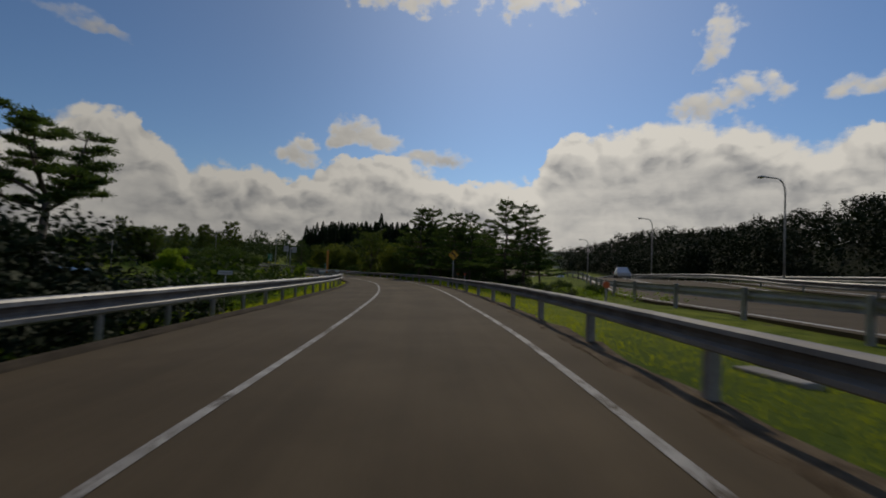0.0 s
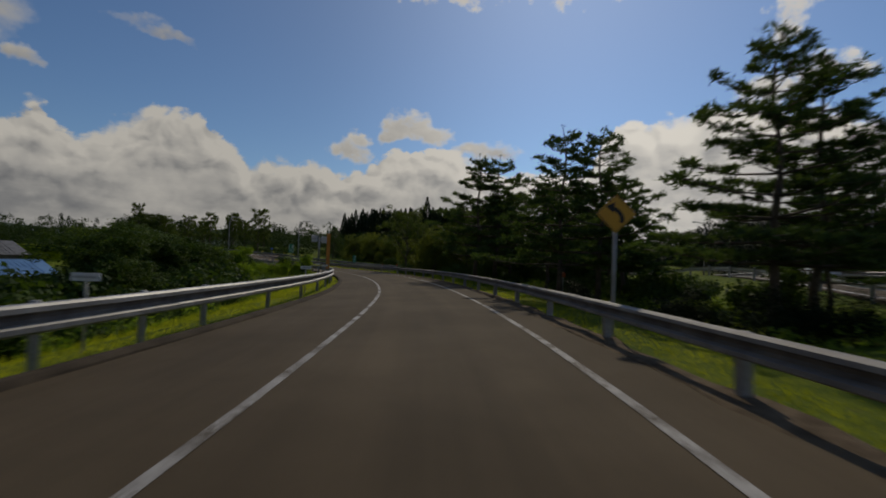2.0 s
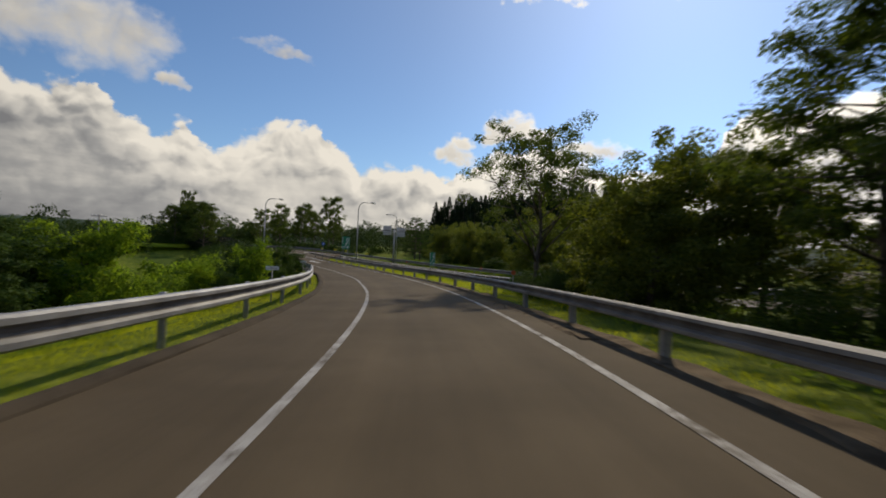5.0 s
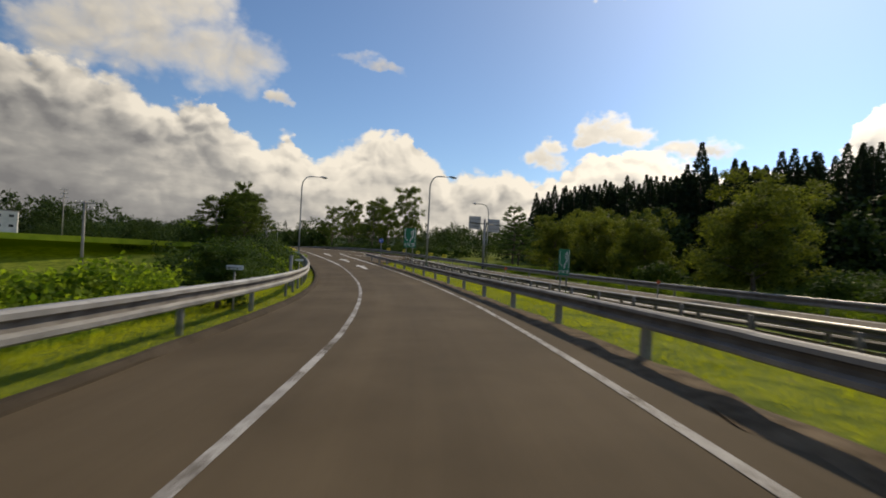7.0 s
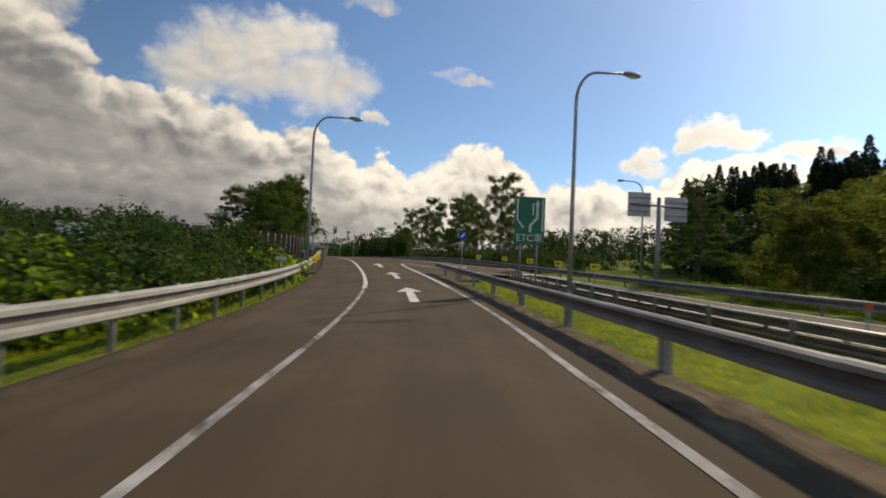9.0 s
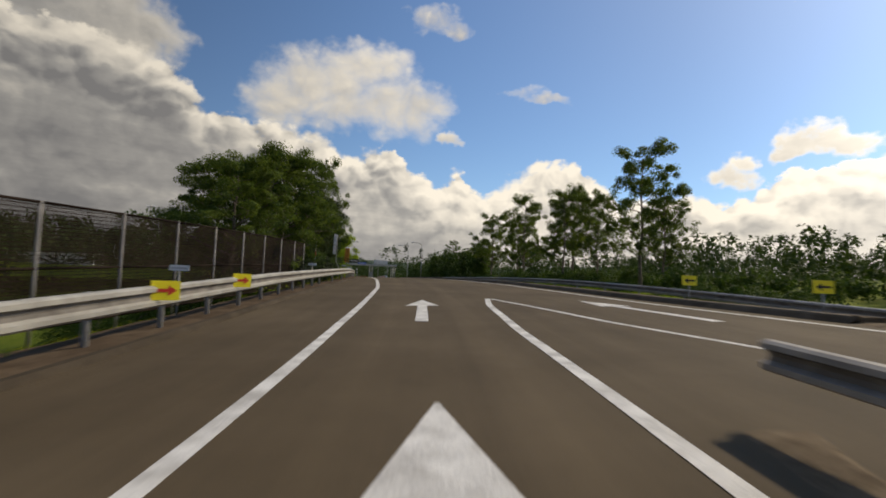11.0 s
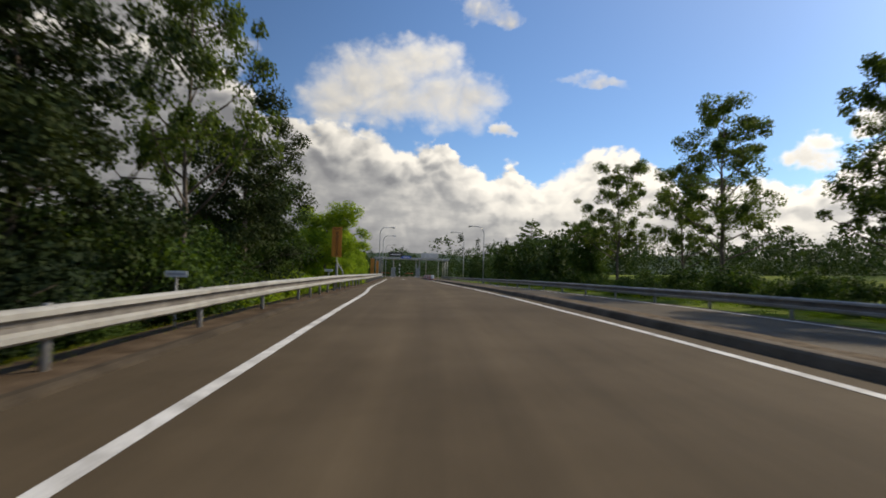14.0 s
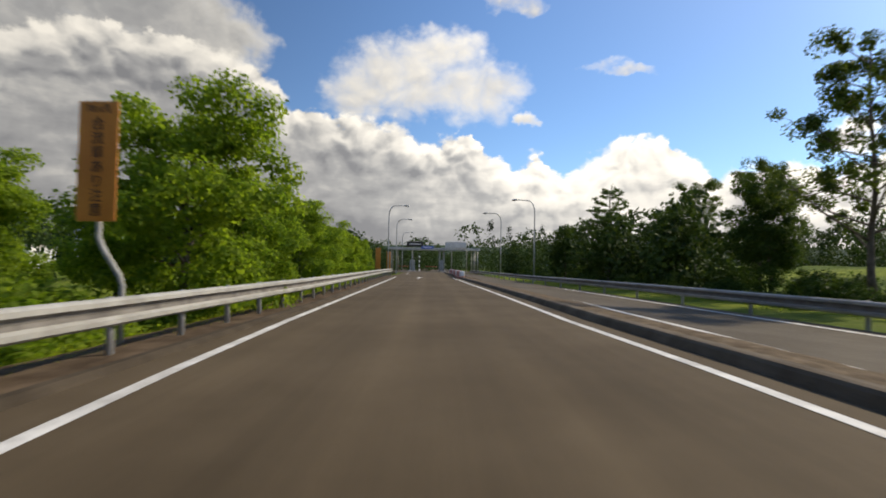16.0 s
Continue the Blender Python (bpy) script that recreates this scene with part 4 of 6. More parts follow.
def tree(name, label, seed, kind, height, spread, leaves, size, mat, start=0.3, trunk_r=0.14, count=16, clump=0.75, up=0.5, lean=0.0, flat=0.5):
    rng = np.random.default_rng(seed)
    ob = thing(name, label, "tree", "trees beside the road")
    if kind == "broad":
        items, ends = limbs(rng, height, spread, start, count, lean, up, trunk_r, split=4)
        rad = clump * (0.5 + 0.7 * rng.random(len(ends)))
        q = leaf_quads(ends, rad, leaves, size, rng, flat, 0.3)
    elif kind == "pine":
        items, ends = pine_limbs(rng, height, spread, start, count, trunk_r)
        rad = clump * (0.7 + 0.6 * rng.random(len(ends))) * (1.25 - 0.9 * ends[:, 2] / height)
        q = needle_quads(ends, rad, leaves, size, rng)
    elif kind == "spread":
        items, ends = spreading_limbs(rng, height, spread, trunk_r)
        q = needle_quads(ends, clump * (0.7 + 0.6 * rng.random(len(ends))), leaves, size, rng)
    elif kind == "round":
        items, ends = limbs(rng, height * 0.8, spread * 0.7, 0.2, count, lean, 0.5, trunk_r)
        lobes = 11
        ang = np.arange(lobes) * 2.4 + rng.random(lobes)
        lift = np.linspace(0.16, 0.86, lobes) + 0.06 * rng.normal(size=lobes)
        out = spread * np.sqrt(np.clip(1 - (1.7 * lift - 0.75) ** 2, 0.08, 1)) * (0.45 + 0.3 * rng.random(lobes))
        big = np.stack([np.cos(ang) * out, np.sin(ang) * out, height * lift], 1)
        swell = spread * (0.36 + 0.16 * rng.random(lobes))
        v = unit(rng.normal(size=(lobes * 9, 3)))
        shell = np.repeat(big, 9, 0) + v * np.repeat(swell, 9)[:, None] * np.array([1, 1, 0.75])
        ends = np.concatenate([shell, big, ends])
        rad = clump * (0.5 + 0.5 * rng.random(len(ends)))
        q = leaf_quads(ends, rad, leaves, size, rng, 0.7, 0.4)
    else:
        items = [([(0, 0, 0), (0, 0, height * 0.5), (0, 0, height * 0.98)], [trunk_r, trunk_r * 0.6, 0.02])]
        # short drooping sprays in tiers that narrow to a point
        f = rng.random(leaves) ** 1.25
        ang = rng.random(leaves) * 6.283
        lobe = 1 + 0.16 * np.sin(ang * 3 + f * 9) + 0.14 * np.sin(f * 75 + ang)
        rr = spread * ((1 - f) ** 0.95 * (0.25 + 0.75 * np.sqrt(rng.random(leaves))) * lobe)
        p = np.stack([np.cos(ang) * rr, np.sin(ang) * rr, height * (0.08 + 0.92 * f)], 1)
        a = np.stack([np.cos(ang), np.sin(ang), -0.7 + 0.5 * rng.normal(size=leaves)], 1) + 0.35 * rng.normal(size=(leaves, 3))
        a /= np.linalg.norm(a, axis=1)[:, None]
        b = np.cross(a, rng.normal(size=(leaves, 3)))
        b /= np.linalg.norm(b, axis=1)[:, None]
        ln = size * (0.5 + 0.8 * rng.random(leaves))[:, None] * (1.1 - 0.75 * f)[:, None]
        q = np.stack([p, p + a * ln * 0.5 + b * ln * 0.3, p + a * ln, p + a * ln * 0.5 - b * ln * 0.3], 1)
    part("trunk", tubes_mesh("trunk", items, BARK, 6), None, ob)
    part("crown", quads_mesh("crown", q, mat), None, ob)
    return ob


def plant(ob, first, *places):
    """Set the first one, copy the rest: station, offset, turn, scale, sink."""
    for k, (s, d, turn, sc, *sink) in enumerate((first,) + places):
        m = spot(s, d, -0.05 + (sink[0] if sink else 0), turn, sc)
        if k == 0:
            ob.matrix_basis = m
        else:
            c = copy_thing(ob, Matrix.Identity(4))
            c.matrix_basis = m


pine_a = tree("pine_tree", "dark green pine with layered branches", 3, "pine", 6.7, 2.8, 18000, 0.15, LEAF_PINE, 0.22, 0.12, 11, 0.25)
plant(pine_a, (22.9, 7.3, 0, 1.0), (23.7, 9.0, 100, 0.98), (25.4, 10.8, 250, 0.72), (30.7, 5.3, 210, 1.0), (30.3, 6.6, 30, 0.98), (32.2, 8.4, 300, 0.8), (46.2, 5.7, 150, 1.36), (46.0, 7.0, 80, 1.34), (130.6, 21.8, 50, 1.25), (136, 26, 190, 1.15), (38, 7.4, 10, 0.85), (35.5, 9.5, 10, 0.8),
      (232.4, 17.3, 40, 1.48))
pine_c = tree("pine_tree", "old spreading pine with a forked trunk and flat dark boughs", 6, "spread", 11.3, 3.6, 24000, 0.22, LEAF_PINE, trunk_r=0.22, clump=0.46)
plant(pine_c, (15.4, -18.1, 0, 1.0))
shrub_a = tree("shrub", "small round sunlit shrub behind the guard rail", 51, "round", 2.3, 0.72, 9000, 0.055, LEAF_BRIGHT, 0.2, 0.04, 10, 0.26)
plant(shrub_a, (68.4, -5.3, 0, 0.98), (66.2, -6.4, 80, 0.8), (69.6, -7.4, 30, 1.0), (77, -7.5, 120, 0.8), (80.5, -8, 40, 0.9))
shrub_b = tree("shrub", "small dark green shrub with a thin stem", 53, "round", 2.25, 0.66, 9000, 0.05, LEAF_DARK, 0.2, 0.04, 10, 0.24)
plant(shrub_b, (71.1, -5.2, 0, 0.95), (73.4, -5.0, 90, 0.98), (67.2, -6.0, 200, 0.72), (66.0, -5.7, 300, 0.55), (87.9, -5.1, 30, (1.25, 1.25, 0.85)), (88.9, -5.3, 160, (1.2, 1.2, 0.85)), (72.3, -6.6, 100, 0.85))
open_a = tree("broadleaf_tree", "tall open-crowned broadleaf tree with visible limbs", 5, "broad", 11.0, 3.1, 19000, 0.125, LEAF_BROAD, 0.2, 0.15, 24, 0.55, 0.65, flat=0.8)
plant(open_a, (165.0, 20.3, 0, 1.16), (177.1, 18.4, 70, 0.96), (171.5, 19.5, 200, 0.86), (181, 21.2, 120, 1.1), (190.0, 18.3, 300, 1.1), (204.5, 18.0, 30, 1.06), (197.5, 20, 260, 0.88), (213, 19, 90, 0.72), (158.5, 18.4, 10, 0.72),
      (222, 20, 10, 0.75), (175.8, -7.4, 200, (0.72, 0.72, 1.12)))
broad_a = tree("broadleaf_tree", "spreading green broadleaf tree behind the guard rail", 11, "broad", 9.5, 4.0, 30000, 0.125, LEAF_BROAD, 0.18, 0.2, 24, 0.8, 0.4)
plant(broad_a, (150.5, -9.0, 0, 0.72), (156.5, -8.6, 80, 0.9), (161.5, -8.8, 160, 0.95), (159, -12.5, 20, 0.82), (66, 10.5, 120, 0.6), (58, 8.5, 250, 0.66), (54, 9, 10, 0.66), (50, 9.5, 100, 0.7), (41, 9.5, 190, 0.62))
round_a = tree("broadleaf_tree", "dense leafy green tree lit by the sun", 21, "round", 7.2, 2.7, 36000, 0.12, LEAF_BRIGHT, 0.2, 0.18, 14, 0.8)
plant(round_a, (198.3, -6.9, 0, 0.98), (206, -8.2, 70, 0.84), (215, -8, 140, 0.86), (223, -8, 210, 0.8), (232, -8.3, 280, 0.76), (242, -9, 40, 0.7), (253, -9.5, 160, 0.7), (193.5, -10.5, 200, 0.62), (72.5, -12.8, 30, 0.85, -0.3), (61, -22, 90, 0.9), (194, -15.5, 100, 0.8), (200, -14.5, 250, 0.85), (207, -14, 10, 0.8), (243, -12.2, 60, 0.9))
round_b = tree("broadleaf_tree", "rounded olive-green tree at the wood's edge", 27, "round", 7.2, 3.5, 30000, 0.13, LEAF_OLIVE, 0.2, 0.18, 14, 0.9)
plant(round_b, (101, 23.0, 0, 1.03), (104.5, 27, 70, 1.0), (112.5, 24.5, 140, 0.86), (118, 24, 210, 0.92), (124.5, 23.5, 300, 0.86), (90, 22.5, 280, 0.5), (86, 21, 30, 0.46), (63.6, 7.2, 80, 0.68), (62.0, 9.4, 150, 0.7), (70.6, 9.7, 220, 0.66), (72.4, 9.4, 100, 0.52), (67.6, 9.0, 20, 0.6), (73.2, 12.6, 300, 0.55), (125, 29, 10, 0.95))
round_c = tree("broadleaf_tree", "tall dense dark green tree beside the guard rail", 37, "round", 8.6, 2.8, 36000, 0.12, LEAF_DARK, 0.2, 0.18, 16, 0.8)
plant(round_c, (187.5, -8.2, 60, 0.72), (210, 17.5, 200, 0.75), (219, 16.5, 20, 0.7), (228, 15.5, 100, 0.75), (240, 15.0, 300, 0.7),
      *[(a, b, 67 * a, (1.0, 1.0, c)) for a, b, c in ((38, -14, 0.6), (43, -15.5, 0.66), (47.5, -14, 0.62), (52, -16, 0.68), (56.5, -14.5, 0.62), (68, -14, 0.55), (72, -15.5, 0.6), (50, 11.8, 0.6), (44, 12.2, 0.58), (56.5, 12, 0.62))])
wide_a = tree("broadleaf_tree", "wide open-crowned broadleaf tree with forked limbs", 15, "broad", 8.4, 3.7, 21000, 0.1, LEAF_BROAD, 0.2, 0.15, 22, 0.62, 1.05, flat=0.7)
plant(wide_a, (71.3, 6.4, 40, (0.92, 0.92, 0.8)))
ever_a = tree("evergreen_tree", "tall dense nearly black-green evergreen behind the guard rail", 61, "round", 10.5, 2.9, 36000, 0.12, LEAF_EVER, 0.2, 0.2, 18, 0.85)
plant(ever_a, (182.2, -7.7, 0, 0.87), (170.6, -8.4, 120, 0.92), (166.2, -9.0, 220, 0.68))
cedar = tree("cedar_tree", "dark narrow cedar on the wooded hill", 31, "cone", 13.0, 2.7, 3200, 0.66, LEAF_CEDAR, trunk_r=0.2, clump=0.85)
spots = [(125.3, 45.5, 0, 1.3)]
rng0 = np.random.default_rng(4)
while len(spots) < 175:
    s, d = 100 + 60 * rng0.random(), 43 + 19 * rng0.random()
    if s > 105.5 + 0.56 * (d - 44):
        spots.append((s, d, 360 * rng0.random(), 0.82 + 0.28 * rng0.random()))
plant(cedar, *spots)


def bush(name, label, seed, mat, wide, high, leaves, size):
    rng = np.random.default_rng(seed)
    ob = thing(name, label, "bush", "bushes on the verge")
    n = 26
    ang, r = rng.random(n) * 6.283, wide * np.sqrt(rng.random(n))
    c = np.stack([np.cos(ang) * r, np.sin(ang) * r, high * (0.25 + 0.55 * rng.random(n)) * (1.1 - 0.5 * r / wide)], 1)
    q = leaf_quads(c, np.full(n, wide * 0.36), leaves, size, rng, 0.8, 0.2)
    stems = [([(0.05 * a[0], 0.05 * a[1], -0.1), tuple(a * np.array([0.5, 0.5, 0.6])), tuple(a)], [0.03, 0.02, 0.008]) for a in c[:12]]
    part("stem", tubes_mesh("stem", stems, BARK, 5), None, ob)
    part("leaves", quads_mesh("leaves", q, mat), None, ob)
    return ob


bush_a = bush("bush", "leafy green bush growing on the bank", 41, LEAF_DARK, 1.6, 2.4, 9000, 0.068)
bush_b = bush("bush", "bright green climbing weeds on the bank", 42, LEAF_BRIGHT, 1.8, 1.7, 5200, 0.11)
# same bush form, its leaf colour darkened to read as shaded
bush_e = bush("bush", "bush beside the road with leaves darkened for shade", 45, LEAF_SHADED, 1.7, 2.4, 9000, 0.068)


def undergrowth(name, label, seed, mat, wide, high, leaves, size, places):
    """Far bushes nobody would count, joined into one mesh."""
    rng = np.random.default_rng(seed)
    n = 26
    ang, r = rng.random(n) * 6.283, wide * np.sqrt(rng.random(n))
    c = np.stack([np.cos(ang) * r, np.sin(ang) * r, high * (0.25 + 0.55 * rng.random(n)) * (1.1 - 0.5 * r / wide)], 1)
    base = leaf_quads(c, np.full(n, wide * 0.36), leaves, size, rng, 0.8, 0.2)
    out = []
    for at, d, turn, sc, sink in places:
        m = np.array(spot(at, d, -0.05 + sink, turn, sc))
        out.append(base @ m[:3, :3].T + m[:3, 3])
    ob = new(name, quads_mesh(name, np.concatenate(out), mat))
    tagged(ob, label, "undergrowth", kind="stuff")


rng1 = np.random.default_rng(12)
sp_a, sp_b, sp_c, sp_d, sp_e = [], [], [], [], []


def scatter(to, count, s0, s1, d0, d1, lo, hi, sink=-0.15):
    for _ in range(count):
        to.append((s0 + (s1 - s0) * rng1.random(), d0 + (d1 - d0) * rng1.random(), 360 * rng1.random(), lo + (hi - lo) * rng1.random(), sink))


scatter(sp_c, 46, -15, 56, -9, -19, 0.9, 1.9)
scatter(sp_a, 14, -10, 50, -7.5, -9.5, 0.5, 0.8)
scatter(sp_d, 18, 58, 100, -8, -18, 0.3, 0.6)
scatter(sp_b, 16, 87, 100, -9.5, -16, 1.0, 1.5)
for k in range(24):
    at = 91.0 + 1.65 * k
    if 95.5 < at < 101.5:
        sp_b.append((at, -11.0 - 3 * rng1.random(), 360 * rng1.random(), 2.0 + 0.5 * rng1.random(), -0.1))
    elif at > 101.5:
        (sp_e if k % 4 == 1 else sp_b if k % 4 == 3 else sp_a).append((at, -7.6 - 1.3 * rng1.random(), 360 * rng1.random(), 1.55 + 0.35 * rng1.random(), -0.2))
    if k % 3 == 0:
        sp_b.append((93 + 1.6 * k, -6.9 - 0.8 * rng1.random(), 360 * rng1.random(), 0.7 + 0.4 * rng1.random(), -0.1))
sp_a += [(96.4, -7.5, 20, 1.05, -0.2), (98.9, -7.3, 130, 1.0, -0.2), (100.6, -7.6, 250, 1.15, -0.2)]
sp_e += [(97.7, -7.8, 70, 1.15, -0.2)]
scatter(sp_a, 12, 103, 130, -10, -13, 1.2, 1.6)
scatter(sp_d, 26, 178, 250, -6.4, -8.2, 0.4, 0.7)
scatter(sp_b, 12, 176, 196, -7, -10, 0.8, 1.2)
scatter(sp_b, 12, 184, 202, -6.6, -9, 0.6, 0.95)
scatter(sp_a, 12, 136, 160, -7.6, -10, 0.6, 1.0)
scatter(sp_a, 14, 150, 180, -6.6, -9, 0.5, 0.9)
scatter(sp_c, 40, 140, 250, 14.5, 19, 0.4, 0.75)
scatter(sp_c, 26, 148, 250, 13.4, 17.5, 0.4, 0.75)
scatter(sp_a, 22, 157, 187, -8.5, -14, 1.2, 2.0)
scatter(sp_c, 20, 150, 184, 18, 27, 0.8, 1.3)
scatter(sp_d, 20, 150, 240, 13.6, 16, 0.3, 0.5)
scatter(sp_c, 70, 150, 285, 16, 21, 0.7, 1.15)
scatter(sp_c, 30, 14, 56, 6.5, 11, 0.22, 0.5)
scatter(sp_c, 22, 24, 56, 8.5, 13, 0.5, 0.9)
scatter(sp_a, 24, 46, 74, 5.2, 8.5, 0.5, 0.9)
scatter(sp_d, 26, 84, 128, 17.5, 20.5, 0.35, 0.7)
scatter(sp_c, 30, 74, 130, 20, 30, 0.7, 1.2)
scatter(sp_b, 7, 88, 94, 5.6, 8.2, 0.22, 0.4)
sp_a += [(103.5, -7.4, 10, 1.1, -0.1), (101.5, -7.8, 70, 1.05, -0.1), (105, -8.0, 140, 1.15, -0.1), (104, -9.7, 200, 1.3, -0.1), (102, -10.7, 20, 1.25, -0.1)]
sp_e += [(-1, -9.5, 0, 2.25, -0.2), (-4, -10.5, 80, 2.3, -0.2), (0.8, -11, 150, 2.3, -0.2), (1.2, -9.2, 20, 2.1, -0.2), (3.5, -12, 220, 1.9, -0.2), (-6, -9.3, 290, 1.7, -0.2), (-2, -12.5, 30, 2.1, -0.2), (0, -8.6, 60, 1.5, -0.2), (5.5, -13, 60, 1.9, -0.2), (-3, -8.4, 130, 1.5, -0.2), (2.5, -9.8, 200, 1.6, -0.2), (7.5, -14.2, 300, 1.9, -0.2)]
# dark-leaved bushes for the shaded undergrowth below the trees
sp_e += [(153 + 2.1 * k, -7.3 - 1.2 * rng1.random(), 360 * rng1.random(), 1.15 + 0.35 * rng1.random(), -0.1) for k in range(11)]
sp_e += [(12, 5.6, 10, 0.36, -0.05), (13.4, 5.0, 90, 0.34, -0.05), (10.6, 6.2, 200, 0.36, -0.05), (15, 6.0, 30, 0.4, -0.05), (16.6, 5.5, 140, 0.36, -0.05), (22.2, 6.6, 60, 0.55, -0.1), (23.6, 6.1, 250, 0.5, -0.1), (21.6, 7.8, 320, 0.52, -0.1), (29.8, 5.6, 20, 0.42, -0.1), (31.4, 6.0, 110, 0.46, -0.1), (9.0, 6.6, 280, 0.32, -0.05)]
plant(bush_a, *sp_a)
plant(bush_e, *sp_e)
plant(bush_b, *sp_b)
undergrowth("dark_undergrowth", "dark green bushes growing together on the banks", 43, LEAF_DARK, 1.6, 2.4, 2200, 0.145, sp_c)
undergrowth("light_undergrowth", "light green bushes on the rough grass", 44, LEAF_BRIGHT, 1.8, 1.7, 2200, 0.145, sp_d)


# ---- far woods ----
def far_woods():
    rng = np.random.default_rng(77)
    quads_b, quads_c, quads_h = [], [], []
    eye, house = np.array([-9.0, 62.0]), np.array([-224.0, 148.0])
    views = [(eye, house, 16, 232), (np.array([1.5, -5.0]), np.array([-57.0, 64.0]), 9, 84)]

    def clumps(x, y, z, h, w, cone, n=46, leaves=430, size=0.14):
        f = rng.random(n)
        a = rng.random(n) * 6.283
        if cone:
            r = w * (1 - f) * (0.5 + 0.5 * rng.random(n))
        else:
            r = w * np.sqrt(np.clip(1 - (2 * f - 0.85) ** 2 / 1.4, 0.05, 1)) * (0.5 + 0.5 * rng.random(n))
        c = np.stack([x + np.cos(a) * r, y + np.sin(a) * r, z + h * (0.05 + 0.93 * f)], 1)
        return leaf_quads(c, np.full(n, w * 0.3), leaves, w * size, rng, 0.8, shell=0.5)

    def put(x, y, h, cone, sink=0.3, hill_side=False):
        for a, b, wide, reach in views:
            o, sight = np.array([x, y]) - a, (b - a) / np.linalg.norm(b - a)
            if 0 < o @ sight < reach and abs(o[0] * sight[1] - o[1] * sight[0]) < wide:
                return
        s, d = to_line(np.array([x]), np.array([y]))
        s = float(np.clip(s[0], -50, 420))
        hill = 9 * float(smoothstep(x, 48, 85)) * (1 - float(smoothstep(y, 190, 260)))
        z = float(on_line(s)[0][2] + land(s, np.clip(d[0], -300, 300))) + hill - sink
        if hill_side:
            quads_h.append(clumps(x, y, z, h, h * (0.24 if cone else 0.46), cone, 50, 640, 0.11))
        else:
            (quads_c if cone else quads_b).append(clumps(x, y, z, h, h * (0.2 if cone else 0.4), cone))

    def row(count, s0, s1, d0, d1, h0, h1, cone=0.0):
        for _ in range(count):
            p = lay(s0 + (s1 - s0) * rng.random(), d0 + (d1 - d0) * rng.random())
            put(p[0], p[1], h0 + (h1 - h0) * rng.random(), rng.random() < cone)

    for _ in range(620):
        put(50 + 50 * rng.random() ** 0.8, -40 + 250 * rng.random(), 6 + 3.5 * rng.random(), rng.random() < 0.3, 0.3, True)
    row(70, -20, 60, -24, -60, 5, 8)
    row(170, 30, 160, -88, -150, 8, 13, 0.25)
    row(60, 190, 330, -22, -58, 5, 8)
    row(120, 200, 330, -75, -120, 8, 12, 0.3)
    row(60, 215, 300, 15, 24, 4.5, 7)
    row(60, 225, 330, -11, -18, 5, 8)
    row(150, 305, 420, -60, 60, 5, 8.5)
    row(16, 140, 180, 28, 42, 5, 7)
    row(90, 180, 260, 60, 110, 5, 8, 0.2)
    row(24, 104, 150, 34, 44, 6, 9)
    row(46, 146, 188, -15, -27, 3.2, 4.8)
    for _ in range(60):
        put(-245 - 45 * rng.random(), 120 + 75 * rng.random(), 13 + 6 * rng.random(), rng.random() < 0.3)
    for _ in range(520):
        a, r = radians(-25 + 135 * rng.random()), 230 + 190 * rng.random()
        tall = 1.0 if 48 < math.degrees(a) < 63 else 1.65
        put(-60 - r * math.sin(a), 95 + r * math.cos(a), (7 + 5 * rng.random()) * tall, rng.random() < 0.3)
    ob = new("woods", quads_mesh("woods", np.concatenate(quads_b), LEAF_WOODS))
    tagged(ob, "mixed green woods on the low hills", "woods", kind="stuff")
    ob = new("hill_woods", quads_mesh("hill_woods", np.concatenate(quads_h), LEAF_SHADED))
    tagged(ob, "dark dense woods on the hill by the main road", "woods", kind="stuff")
    ob = new("cedar_woods", quads_mesh("cedar_woods", np.concatenate(quads_c), LEAF_CEDAR))
    tagged(ob, "dark cedar woods on the hillside", "woods", kind="stuff")


far_woods()


# ---- grass on the verges ----
def grass():
    rng = np.random.default_rng(9)
    out = []
    rows = ((56000, -12, 136, lambda s: LEFT_POST(s) - 0.35, 0.95, 0.06), (20000, -12, 136, lambda s: LEFT_POST(s) - 1.9, 0.9, 0.13), (9000, 150, 245, lambda s: LEFT_POST(s) - 0.9, 0.7, 0.12),
            (40000, -12, 128, lambda s: RIGHT_POST(s) + 1.15, 0.95, 0.055), (12000, -12, 60, lambda s: RIGHT_POST(s) + 3.0, 1.2, 0.1), (9000, 86, 132, lambda s: 6.2, 1.6, 0.08), (5000, 62, 100, lambda s: RIGHT_POST(s) + 2.2, 0.8, 0.16))
    for count, s0, s1, f, w, h in rows:
        s = s0 + (s1 - s0) * rng.random(count)
        d = np.array([f(v) for v in s]) + w * (2 * rng.random(count) - 1)
        p = lay(s, d)
        c, _, _ = on_line(s)
        p[:, 2] = c[:, 2] + land(s, d) - 0.02
        a = rng.random(count) * 6.283
        side = np.stack([np.cos(a), np.sin(a), 0 * a], 1) * 0.009
        ln = h * (0.4 + 0.9 * rng.random(count))
        lean = np.stack([rng.normal(size=count) * 0.45, rng.normal(size=count) * 0.45, np.ones(count)], 1) * ln[:, None]
        out.append(np.stack([p - side, p + side, p + lean + side * 0.2, p + lean - side * 0.2], 1))
    ob = new("grass", quads_mesh("grass", np.concatenate(out), GRASS))
    tagged(ob, "sunlit green grass along the verges", "grass", kind="stuff")


grass()


